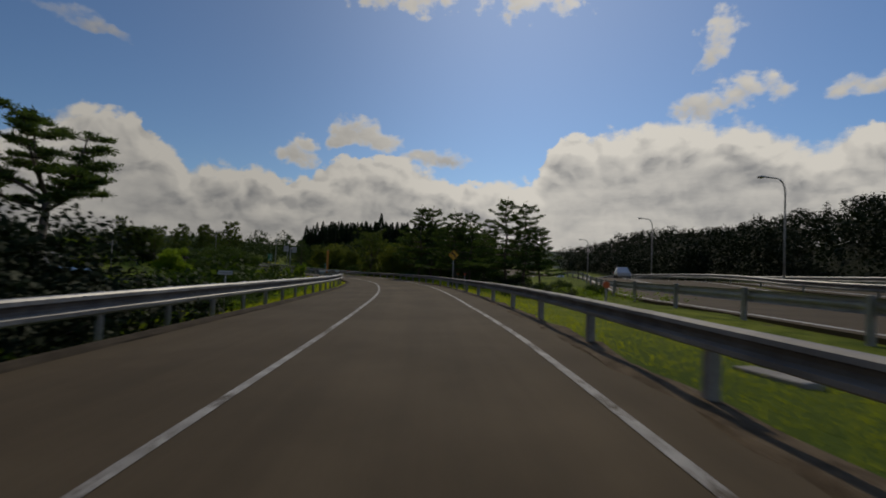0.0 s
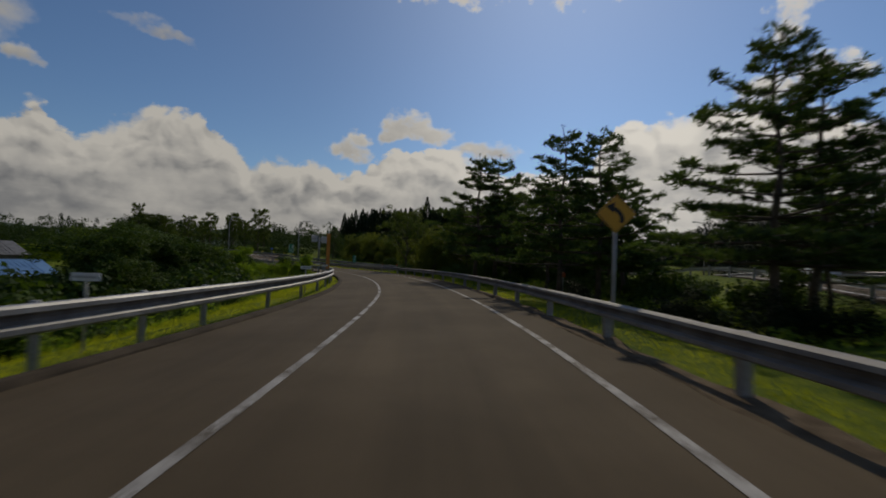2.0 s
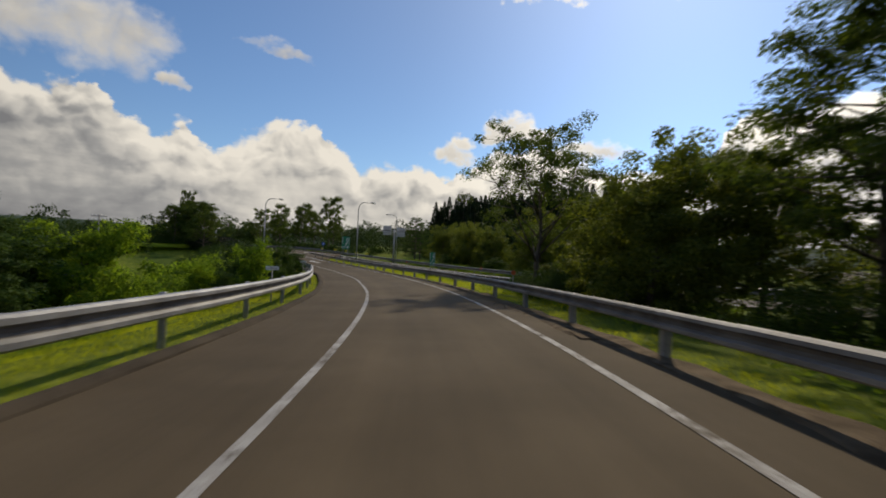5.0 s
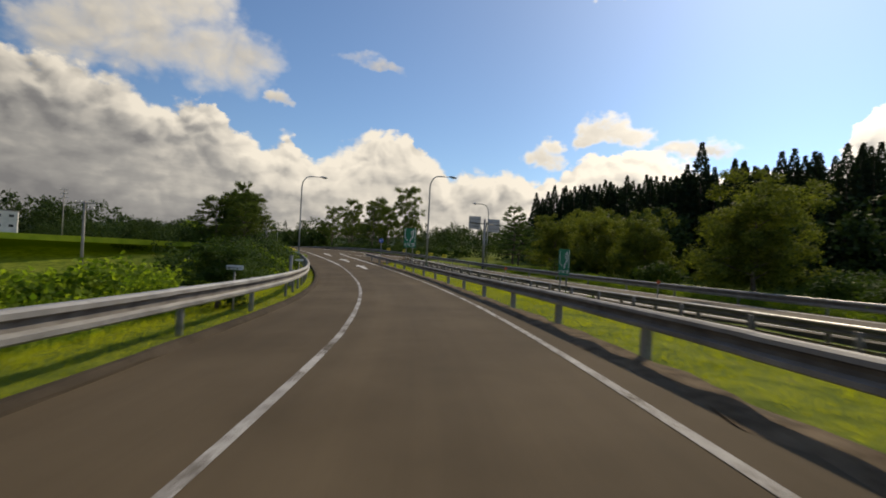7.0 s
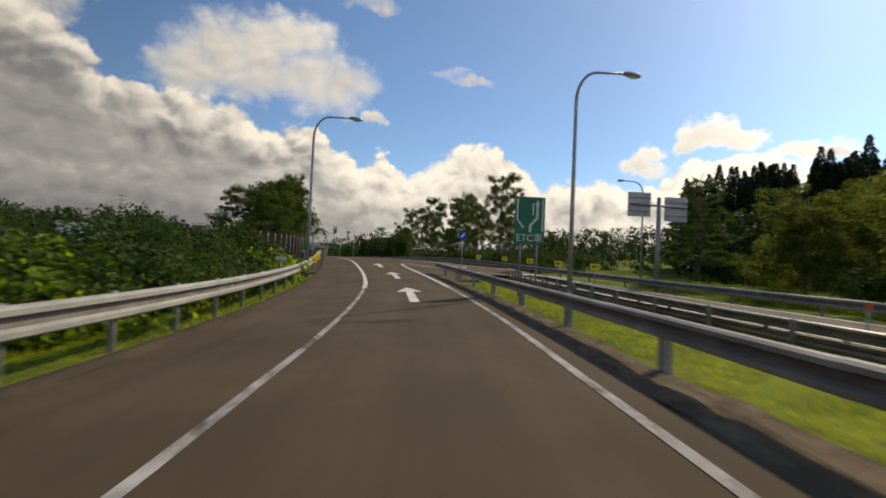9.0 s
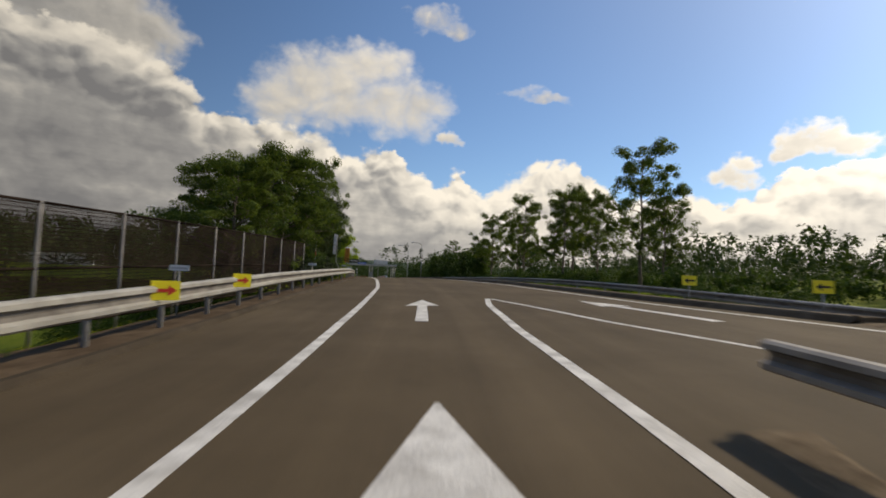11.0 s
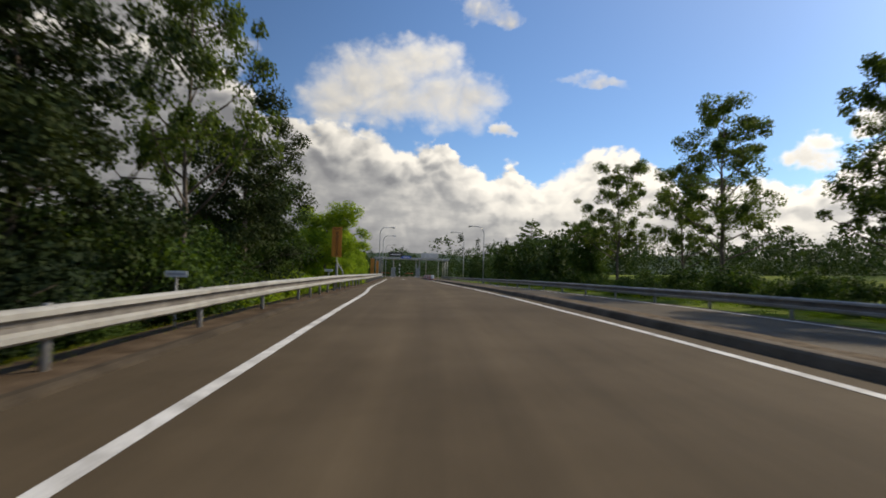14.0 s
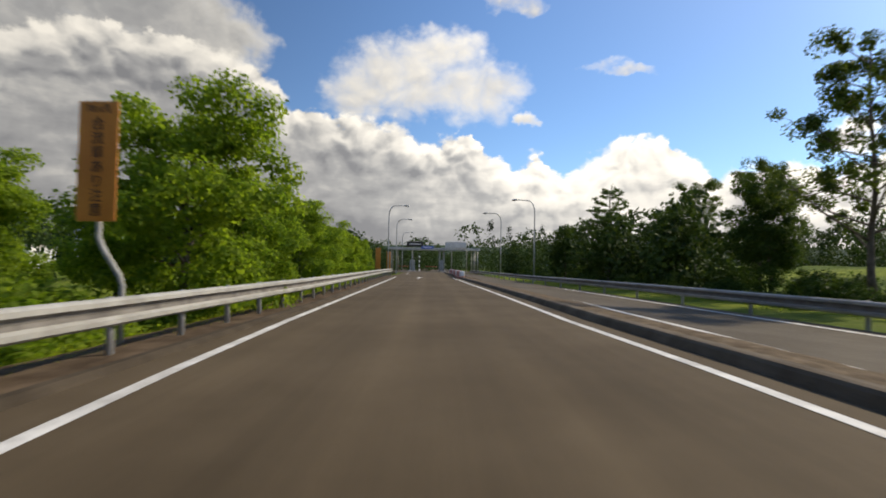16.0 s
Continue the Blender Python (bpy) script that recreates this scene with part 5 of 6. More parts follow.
def weeds():
    rng = np.random.default_rng(19)
    quads = []
    for count, s0, s1, d0, d1, h, size in ((1300, 52, 112, -7.5, -30, 0.6, 0.12), (700, -12, 132, -5.6, -12, 0.35, 0.1), (1100, 30, 132, -12, -34, 0.5, 0.14), (260, 142, 250, -6, -12, 0.35, 0.1), (1000, 84, 132, 17.2, 22, 0.5, 0.11), (260, 150, 250, 12.5, 17, 0.35, 0.1), (420, 8, 74, 4.4, 12, 0.35, 0.1)):
        s, d = s0 + (s1 - s0) * rng.random(count), d0 + (d1 - d0) * rng.random(count)
        p = lay(s, d)
        p[:, 2] = on_line(s)[0][:, 2] + land(s, d) + h * 0.35
        quads.append(leaf_quads(p, h * (0.8 + 1.2 * rng.random(count)), count * 60, size, rng, 0.55, -0.5, 0.3))
    ob = new("weeds", quads_mesh("weeds", np.concatenate(quads), WEED))
    tagged(ob, "tall bright green weeds on the banks", "weeds", kind="stuff")


weeds()


# ---- lamps ----
def street_lamp(height, reach):
    ob = thing("street_lamp", "grey steel street lamp with curved arm", "street lamp", "street lamps")
    bend = [(0.0, 0, height * 0.86)]
    for k in range(1, 8):
        a = k / 7 * math.pi / 2
        bend.append((-0.75 * (1 - math.cos(a)), 0, height * 0.86 + (height * 0.14 - 0.05) * math.sin(a)))
    bend.append((-reach, 0, height))
    path = [(0, 0, -0.1), (0, 0, height * 0.45)] + bend
    rad = [0.085, 0.072] + [0.06 - 0.002 * k for k in range(len(bend))]
    part("pole", tubes_mesh("pole", [(path, rad)], LAMP_GREY, 12), None, ob)
    bm = bmesh.new()
    bmesh.ops.create_uvsphere(bm, u_segments=14, v_segments=8, radius=0.5)
    bmesh.ops.transform(bm, matrix=Matrix.Translation((-reach - 0.22, 0, height - 0.02)) @ pose(0, 0, 0, 0, -6, 0) @ Matrix.Diagonal((0.72, 0.3, 0.2, 1)), verts=bm.verts)
    part("lamp_head", bm, LAMP_GREY, ob)
    bm = bmesh.new()
    bmesh.ops.create_uvsphere(bm, u_segments=12, v_segments=6, radius=0.5)
    bmesh.ops.transform(bm, matrix=Matrix.Translation((-reach - 0.27, 0, height - 0.07)) @ Matrix.Diagonal((0.45, 0.24, 0.16, 1)), verts=bm.verts)
    part("diffuser", bm, WHITE_SIGN, ob, "pale glass bowl")
    bm = bmesh.new()
    bmesh.ops.create_cone(bm, cap_ends=True, segments=12, radius1=0.12, radius2=0.1, depth=0.5, matrix=Matrix.Translation((0, 0, 0.2)))
    part("base", bm, LAMP_GREY, ob)
    return ob


lamp = street_lamp(8.2, 1.8)
plant(lamp, (116.0, 5.6, 180, 1.0, 0), (126.0, -4.45, 180, 1.03, 0), (136, 21, 0, 1.0, 0), (19.5, 26.0, 0, 0.92, 0), (44.9, 36.4, 0, 0.98, 0), (70.1, 51.6, 0, 1.05, 0), (249, -5.3, 180, 1.1, 0), (268, -5.4, 180, 1.1, 0), (288, -5.4, 180, 1.0, 0), (262, 11, 0, 1.2, 0), (240, 11.5, 0, 1.1, 0))


# ---- signs ----
def words(text, size, mat_name, parent, m, name="lettering", label=""):
    """Lettering as a flat mesh, its middle at m."""
    cu = bpy.data.curves.new(name, "FONT")
    cu.body, cu.size, cu.align_x, cu.align_y, cu.extrude = text, size, "CENTER", "CENTER", 0.002
    tmp = new("lettering_draft", cu)
    me = bpy.data.meshes.new_from_object(tmp.evaluated_get(bpy.context.evaluated_depsgraph_get()))
    bpy.data.objects.remove(tmp)
    me.transform(m)
    me.materials.clear()
    return part(name, me, mat_name, parent, label)


def plate(w, h, x=0.0, z=0.0, y=0.0, thick=0.02, corner=0.05, turn=0.0):
    """A sign plate in the xz plane with rounded corners, its face towards -y."""
    bm = bmesh.new()
    ring = []
    for cx, cz, a0 in ((w / 2 - corner, h / 2 - corner, 0), (-w / 2 + corner, h / 2 - corner, 90), (-w / 2 + corner, -h / 2 + corner, 180), (w / 2 - corner, -h / 2 + corner, 270)):
        for k in range(4):
            a = radians(a0 + 30 * k)
            ring.append((cx + corner * math.cos(a), cz + corner * math.sin(a)))
    front = [bm.verts.new((p, 0, q)) for p, q in ring]
    back = [bm.verts.new((p, thick, q)) for p, q in ring]
    bm.faces.new(front)
    bm.faces.new(back[::-1])
    n = len(ring)
    for k in range(n):
        bm.faces.new((front[k], back[k], back[(k + 1) % n], front[(k + 1) % n]))
    bmesh.ops.recalc_face_normals(bm, faces=bm.faces)
    bmesh.ops.transform(bm, matrix=Matrix.Translation((x, y, z)) @ Matrix.Rotation(radians(turn), 4, "Y"), verts=bm.verts)
    return bm


def flat_shape(pts, y):
    bm = bmesh.new()
    bm.faces.new([bm.verts.new((p, y, q)) for p, q in pts])
    bmesh.ops.recalc_face_normals(bm, faces=bm.faces)
    return bm


def stroke(pts, w, y):
    """A bent band of even width through points in the xz plane."""
    bm = bmesh.new()
    v = [Vector((p, q)) for p, q in pts]
    rows = []
    for k, p in enumerate(v):
        t = (v[min(k + 1, len(v) - 1)] - v[max(k - 1, 0)]).normalized()
        nn = Vector((-t.y, t.x)) * w / 2
        rows.append((bm.verts.new((p.x + nn.x, y, p.y + nn.y)), bm.verts.new((p.x - nn.x, y, p.y - nn.y))))
    for a, b in zip(rows, rows[1:]):
        bm.faces.new((a[0], a[1], b[1], b[0]))
    return bm


def facing(s, d, z=0.0, turn=0.0):
    """Standing on the ground, its face towards the coming cars."""
    return spot(s, d, z, turn)


UP = pose(0, 0, 0, 90, 0, 0)


def etc_sign(s, d, w, h, bottom, turn, gap):
    ob = thing("road_sign", "green road sign with white lane arrows on two posts", "road sign", at=facing(s, d, 0, turn))
    for x in (-gap, gap):
        part("post", tubes_mesh("post", [([(x, 0.05, -0.3), (x, 0.05, bottom + h * 0.85)], 0.035)], STEEL, 10), None, ob)
    face = part("panel", plate(w, h, 0, bottom + h / 2, 0, 0.025, 0.05), GREEN_SIGN, ob, "green reflective panel")
    y, c = -0.006, bottom + h / 2
    lt = w * 0.045
    for pts in ([(-0.42, 0.45), (-0.42, 0.02), (-0.2, -0.16)], [(0.42, 0.45), (0.42, -0.22)], [(0.1, 0.36), (0.1, 0.12)], [(0.02, -0.24), (0.02, -0.1), (0.24, 0.06), (0.24, 0.34)]):
        part("marking", stroke([(p * w, c + q * h) for p, q in pts], lt if pts[0][0] != 0.02 else lt * 1.7, y), WHITE_SIGN, face, "white line")
    part("arrow", flat_shape([(0.16 * w, c + 0.33 * h), (0.32 * w, c + 0.33 * h), (0.24 * w, c + 0.45 * h)], y), WHITE_SIGN, face, "white arrow head")
    words("ETC車", min(h * 0.2, w * 0.34), WHITE_SIGN, face, Matrix.Translation((0, y, c - 0.37 * h)) @ UP)
    return ob


etc_sign(115.5, 3.95, 1.02, 1.6, 1.75, -2, 0.28)
etc_sign(96.0, 7.8, 0.52, 1.22, 1.12, -4, 0.15)


def diamond_sign(s, d):
    ob = thing("road_sign", "yellow diamond warning sign with black bend arrow", "road sign", at=facing(s, d, 0, -8))
    part("post", tubes_mesh("post", [([(0, 0.05, -0.4), (0, 0.05, 2.2)], 0.038)], STEEL_WHITE, 10), None, ob)
    face = part("panel", plate(0.5, 0.5, 0, 2.16, 0, 0.02, 0.03, 45), YELLOW_DEEP, ob, "orange-yellow reflective panel")
    part("border", stroke([(0, 2.16 + 0.33), (-0.33, 2.16), (0, 2.16 - 0.33), (0.33, 2.16), (0, 2.16 + 0.33)], 0.012, -0.004), BLACK_PAINT, face)
    part("arrow", stroke([(0.1, 2.0), (0.1, 2.1), (0.06, 2.18), (-0.02, 2.24), (-0.07, 2.26)], 0.075, -0.006), BLACK_PAINT, face, "black curved arrow")
    part("arrow_head", flat_shape([(-0.05, 2.17), (-0.03, 2.36), (-0.19, 2.29)], -0.006), BLACK_PAINT, face, "black arrow head")


YELLOW_DEEP = material("deep_yellow_sign_face", (0.62, 0.3, 0.02), (0.74, 0.4, 0.03), 1.0, 0.45)
diamond_sign(21.6, 3.35)


def orange_sign(s, d):
    ob = thing("road_sign", "tall orange sign with black lettering on a bent post", "road sign", at=facing(s, d, 0, -4))
    part("post", tubes_mesh("post", [([(0, 0.06, -0.3), (0, 0.06, 0.95), (-0.05, 0.06, 1.1), (-0.32, 0.06, 1.5), (-0.4, 0.06, 1.68), (-0.41, 0.06, 3.6)], 0.042)], STEEL_WHITE, 10), None, ob)
    face = part("panel", plate(0.62, 1.84, -0.42, 2.84, 0, 0.02, 0.02), ORANGE_SIGN, ob, "orange panel")
    for k, ch in enumerate("合流車あり注意"):
        words(ch, 0.215, BLACK_PAINT, face, Matrix.Translation((-0.42, -0.006, 3.4 - 0.22 * k)) @ UP)
    words("70m先", 0.15, BLACK_PAINT, face, Matrix.Translation((-0.42, -0.006, 3.64)) @ UP)


orange_sign(191.9, -4.8)


def white_ladder_sign(s, d):
    ob = thing("marker_sign", "narrow white marker plates on a bent post", "marker sign", at=facing(s, d, 0, 0))
    part("post", tubes_mesh("post", [([(0, 0.05, -0.3), (0, 0.05, 0.8), (-0.04, 0.05, 0.95), (-0.2, 0.05, 1.3), (-0.22, 0.05, 1.5), (-0.22, 0.05, 3.35)], 0.026)], STEEL_WHITE, 8), None, ob)
    for k in range(5):
        p = part("plate", plate(0.2, 0.27, -0.37 + 0.012 * k, 1.95 + 0.29 * k, 0.0, 0.012, 0.015), WHITE_SIGN, ob)
        part("mark", flat_shape([(-0.44 + 0.012 * k, 1.87 + 0.29 * k), (-0.3 + 0.012 * k, 1.87 + 0.29 * k), (-0.3 + 0.012 * k, 1.96 + 0.29 * k), (-0.44 + 0.012 * k, 1.96 + 0.29 * k)], -0.006), GREY_SIGN, p, "grey bar of unreadable writing")


white_ladder_sign(161.0, -4.7)


def striped_pole(s, d):
    ob = thing("snow_pole", "thin red and white snow pole with crossed reflector plates", "pole", at=facing(s, d))
    for k in range(7):
        part("band", tubes_mesh("band", [([(0, 0, -0.3 + 0.43 * k), (0, 0, 0.13 + 0.43 * k)], 0.024)], RED_PAINT if k % 2 else WHITE_SIGN, 8), None, ob)
    for x, z in ((-0.13, 2.72), (0.13, 2.72), (0, 2.86), (0, 2.6)):
        part("reflector", plate(0.12, 0.12, x, z, -0.03, 0.015, 0.03), GREY_SIGN if z != 2.72 else BLACK_PAINT, ob, "small square reflector plate")


striped_pole(160.6, -6.3)


def plate_marker():
    ob = thing("distance_marker", "small white plate on a thin post behind the guard rail", "marker", "distance markers")
    part("post", tubes_mesh("post", [([(0, 0.02, -0.3), (0, 0.02, 0.98)], 0.022)], STEEL_WHITE, 8), None, ob)
    p = part("plate", plate(0.42, 0.12, 0, 1.02, 0, 0.015, 0.02), WHITE_SIGN, ob)
    part("mark", flat_shape([(-0.17, 1.0), (0.17, 1.0), (0.17, 1.035), (-0.17, 1.035)], -0.006), GREY_SIGN, p)
    return ob


def on_road(s, d, z=0.0, turn=0.0):
    p = lay(s, d, z)
    return Matrix.Translation(p) @ Matrix.Rotation(float(on_line(s)[1]) + radians(turn), 4, "Z")


marker = plate_marker()
for k, (s, d) in enumerate([(34.8, -4.35), (4.0, -5.9), (20.4, -5.0), (50, -4.4), (66.4, -4.3), (87.2, -4.5), (102.7, -4.6), (120.4, -4.9), (135.5, -5.3), (150.8, -5.1), (170.2, -4.9), (186.5, -4.8)]):
    if k == 0:
        marker.matrix_basis = on_road(s, d)
    else:
        copy_thing(marker, on_road(s, d))


def stout_post(s, d, h):
    ob = thing("steel_post", "stout grey steel post behind the guard rail", "post", at=on_road(s, d))
    part("shaft", tubes_mesh("shaft", [([(0, 0, -0.4), (0, 0, h - 0.02), (0, 0, h)], [0.075, 0.075, 0.06])], STEEL, 12), None, ob)
    part("cap", tubes_mesh("cap", [([(0, 0, h), (0, 0, h + 0.03)], 0.08)], STEEL, 12), None, ob)


stout_post(98.3, -4.65, 1.3)
stout_post(188.9, -4.75, 1.35)


def arrow_board(s, d, z, w, h, ink, flip, turn, on_post):
    ob = thing("arrow_board", "yellow chevron board with a " + ("red" if ink is RED_PAINT else "black") + " arrow", "arrow board", "arrow boards", at=on_road(s, d, 0, turn))
    face = part("panel", plate(w, h, 0, z, 0, 0.015, 0.01), YELLOW_SIGN, ob)
    f = -1 if flip else 1
    pts = [(-0.38, -0.09), (0.08, -0.09), (0.08, -0.28), (0.38, 0), (0.08, 0.28), (0.08, 0.09), (-0.38, 0.09)]
    part("arrow", flat_shape([(f * p * w, z + q * h) for p, q in pts], -0.006), ink, face, "bold arrow")
    if on_post:
        part("post", tubes_mesh("post", [([(0, 0.03, -0.35), (0, 0.03, z)], 0.025)], STEEL, 8), None, ob)


for s in (129.0, 133.0, 137.0):
    arrow_board(s, LEFT_POST(s) + 0.24, 0.69, 0.47, 0.33, RED_PAINT, False, 48, False)
for s, d in ((121.2, 8.95), (125.5, 9.0), (130.1, 9.1), (135.4, 9.2), (139.5, 8.4)):
    arrow_board(s, d, 0.66, 0.42, 0.3, BLACK_PAINT, True, -18, True)


def small_blue_sign(s, d):
    ob = thing("road_sign", "small blue round sign on a thin post", "road sign", at=facing(s, d))
    part("post", tubes_mesh("post", [([(0, 0.04, -0.3), (0, 0.04, 2.25)], 0.03)], STEEL, 8), None, ob)
    face = part("panel", plate(0.42, 0.42, 0, 2.15, 0, 0.02, 0.2), BLUE_SIGN, ob)
    part("arrow", stroke([(0.08, 2.25), (-0.09, 2.05)], 0.05, -0.006), WHITE_SIGN, face, "white slanted arrow")


small_blue_sign(122.8, 3.0)


def board_gantry(s, d):
    ob = thing("sign_gantry", "two grey sign panels seen from behind on a T post", "road sign", at=facing(s, d, 0, -6))
    part("post", tubes_mesh("post", [([(0, 0, -0.3), (0, 0, 5.6)], [0.16, 0.12])], STEEL, 12), None, ob)
    part("arm", tubes_mesh("arm", [([(-1.7, 0, 5.15), (1.7, 0, 5.05)], 0.07)], STEEL, 8), None, ob)
    for x, z in ((-1.15, 5.15), (1.1, 4.95)):
        p = part("panel", plate(1.4, 1.45, x, z, 0.1, 0.05, 0.04), GREY_SIGN, ob)
        for k in (-0.4, 0.4):
            part("rib", box(bmesh.new(), x - 0.66, x + 0.66, 0.04, 0.095, z + k - 0.03, z + k + 0.03), STEEL, p)


board_gantry(126.5, 15.6)


ORANGE_RED = material("orange_red_reflector", (0.6, 0.1, 0.03), (0.72, 0.15, 0.05), 1.0, 0.4)


def delineator(s, d, wide=0.2):
    ob = thing("delineator", "thin post with an orange round reflector", "delineator", "delineators", at=facing(s, d))
    part("post", tubes_mesh("post", [([(0, 0, -0.2), (0, 0, 0.95)], 0.025)], STEEL_WHITE, 8), None, ob)
    part("reflector", plate(wide, wide, 0, 0.95, -0.03, 0.02, wide * 0.48), ORANGE_RED, ob, "orange reflector disc")


for s, d in ((2.5, 5.2), (32.8, 6.2), (70.5, 5.0), (97.4, 13.6), (109.5, 10.0)):
    delineator(s, d)
delineator(13.3, 2.62, 0.11)


# ---- fence ----
def make_fence():
    path = table((130, -7.3), (137.5, -6.9), (145, -6.5), (152, -6.1), (158, -6.0))
    fence = thing("fence", "tall brown mesh fence behind the guard rail", "fence")
    st = np.arange(128.8, 154.0, 2.5)
    for s in st:
        p = lay(s, path(s))
        m = Matrix.Translation((p[0], p[1], float(on_line(s)[0][2])))
        ob = part("post", tubes_mesh("post", [([(0, 0, -0.9), (0, 0, 2.0)], 0.035)], STEEL_DULL, 8), None, fence)
        ob.matrix_basis = m
    for a, b in zip(st, st[1:]):
        pa, pb = lay(a, path(a)), lay(b, path(b))
        za, zb = float(on_line(a)[0][2]), float(on_line(b)[0][2])
        rails = [([(pa[0], pa[1], za + h), (pb[0], pb[1], zb + h)], 0.028) for h in (1.97, 0.75, -0.35)]
        for rail in rails:
            part("rail", tubes_mesh("rail", [rail], FENCE_BROWN, 6), None, fence)
        quads = []
        U, H = Vector((pb[0] - pa[0], pb[1] - pa[1], zb - za)), Vector((0, 0, 1))
        base = Vector((pa[0], pa[1], za - 0.35))
        side = U.normalized()
        for k in range(42):
            for hh0, hh1 in ((0.0, 2.3),):
                c = base + U * ((k + 0.5) / 42)
                quads.append([c - side * 0.017 + H * hh0, c + side * 0.017 + H * hh0, c + side * 0.017 + H * hh1, c - side * 0.017 + H * hh1])
        for k in range(30):
            c0, c1 = base + H * (2.3 * (k + 0.5) / 30), base + U + H * (2.3 * (k + 0.5) / 30)
            quads.append([c0 - H * 0.008, c1 - H * 0.008, c1 + H * 0.008, c0 + H * 0.008])
        part("mesh_panel", quads_mesh("mesh_panel", np.array([[tuple(v) for v in q] for q in quads]), FENCE_BROWN), None, fence, "brown wire mesh")


make_fence()


# ---- toll plaza ----
def make_toll():
    toll = thing("toll_gate", "flat-roofed toll gate with booths and lane signs", "toll gate", at=on_road(295, 0))
    part("roof", box(bmesh.new(), -8.6, 11.2, 0, 7, 4.72, 5.1, bevel=0.03), PLASTER, toll, "pale flat canopy")
    part("fascia", box(bmesh.new(), -8.7, 11.3, -0.12, -0.004, 4.66, 5.16, bevel=0.02), LAMP_GREY, toll, "grey metal edge of the canopy")
    for x in (-8.2, -7.0, -3.6, 2.5, 3.4, 10.0, 10.8):
        for y in (0.6, 6.4):
            part("column", tubes_mesh("column", [([(x, y, -0.3), (x, y, 4.72)], 0.13)], STEEL_WHITE, 10), None, toll)
    for x in (-3.6, 2.9):
        booth = part("booth", box(bmesh.new(), x - 0.55, x + 0.55, 2.0, 4.6, 0.15, 2.5, bevel=0.03), LAMP_GREY, toll)
        part("window", box(bmesh.new(), x - 0.57, x + 0.57, 2.3, 4.3, 1.15, 2.1), GLASS_DARK, booth)
        part("island", box(bmesh.new(), x - 0.8, x + 0.8, -7, 9, -0.05, 0.16, bevel=0.04), CONCRETE, toll)
    # a striped marker post at the head of the island between the lanes
    for k in range(8):
        part("band", tubes_mesh("band", [([(-1.9, -6.4, 0.12 + 0.45 * k), (-1.9, -6.4, 0.57 + 0.45 * k)], 0.11)], BLACK_PAINT if k % 2 else WHITE_SIGN, 10), None, toll)
    # the arched height gauge over the further lane
    arch = [(4.9, -3, -0.2), (4.9, -3, 4.3), (5.1, -3, 4.75), (5.6, -3, 4.95), (7.4, -3, 4.95), (7.9, -3, 4.75), (8.1, -3, 4.3), (8.1, -3, -0.2)]
    part("height_gauge", tubes_mesh("height_gauge", [(arch, 0.1)], STEEL_WHITE, 10), None, toll, "pale steel arch over the lane")
    for x, w, z, h, mat in ((-3.0, 3.6, 5.9, 1.1, BLACK_PAINT), (-0.3, 2.6, 5.25, 0.6, BLUE_SIGN), (5.9, 4.6, 5.85, 1.3, GREY_SIGN)):
        p = part("lane_sign", plate(w, h, x, z, -0.3, 0.1, 0.05), mat, toll)
        if mat is not GREY_SIGN:
            part("mark", flat_shape([(x - w * 0.35, z - 0.08), (x + w * 0.35, z - 0.08), (x + w * 0.35, z + 0.08), (x - w * 0.35, z + 0.08)], -0.306), WHITE_SIGN, p)
        for k in (-0.35, 0.35):
            part("bracket", tubes_mesh("bracket", [([(x + k * w, -0.15, 4.9), (x + k * w, -0.15, z + h * 0.4)], 0.05)], STEEL, 8), None, toll)
    for x in (-5.8, 0.6):
        part("barrier_arm", tubes_mesh("barrier_arm", [([(x - 1.2, 5, 1.0), (x + 1.3, 5, 1.0)], 0.05)], RED_PAINT, 8), None, toll)


make_toll()


BARRIER_PINK = material("faded_red_plastic", (0.5, 0.16, 0.13), (0.62, 0.26, 0.22), 1.5, 0.6)


def low_barriers():
    for k, s in enumerate((233, 236.6, 240.2, 243.8, 248, 252, 257, 262)):
        ob = thing("lane_barrier", "faded red and white plastic lane barrier", "barrier", "lane barriers", at=on_road(s, 2.9 + 0.08 * k, 0, 3))
        for j in range(3):
            part("bar", box(bmesh.new(), -0.2, 0.2, -1.6 + 1.07 * j, -0.53 + 1.07 * j - 0.03, 0.22, 0.72, bevel=0.06), WHITE_SIGN if (j + k) % 3 == 0 else BARRIER_PINK, ob)
        part("foot", box(bmesh.new(), -0.27, 0.27, -1.6, 1.6, 0, 0.22, bevel=0.04), BARRIER_PINK, ob)


low_barriers()


def banner(s, d, h, w=0.75):
    ob = thing("banner", "tall narrow orange banner sign on a post", "banner", "banners", at=on_road(s, d))
    part("post", tubes_mesh("post", [([(0, 0.05, -0.3), (0, 0.05, h)], 0.045)], STEEL, 8), None, ob)
    part("panel", plate(w, h * 0.75, 0, h * 0.58, 0, 0.03, 0.02), ORANGE_SIGN, ob)


banner(246, -6.3, 3.4, 0.6)
banner(262, -6.2, 3.4, 0.6)
banner(52.8, -4.2, 3.6, 0.26)

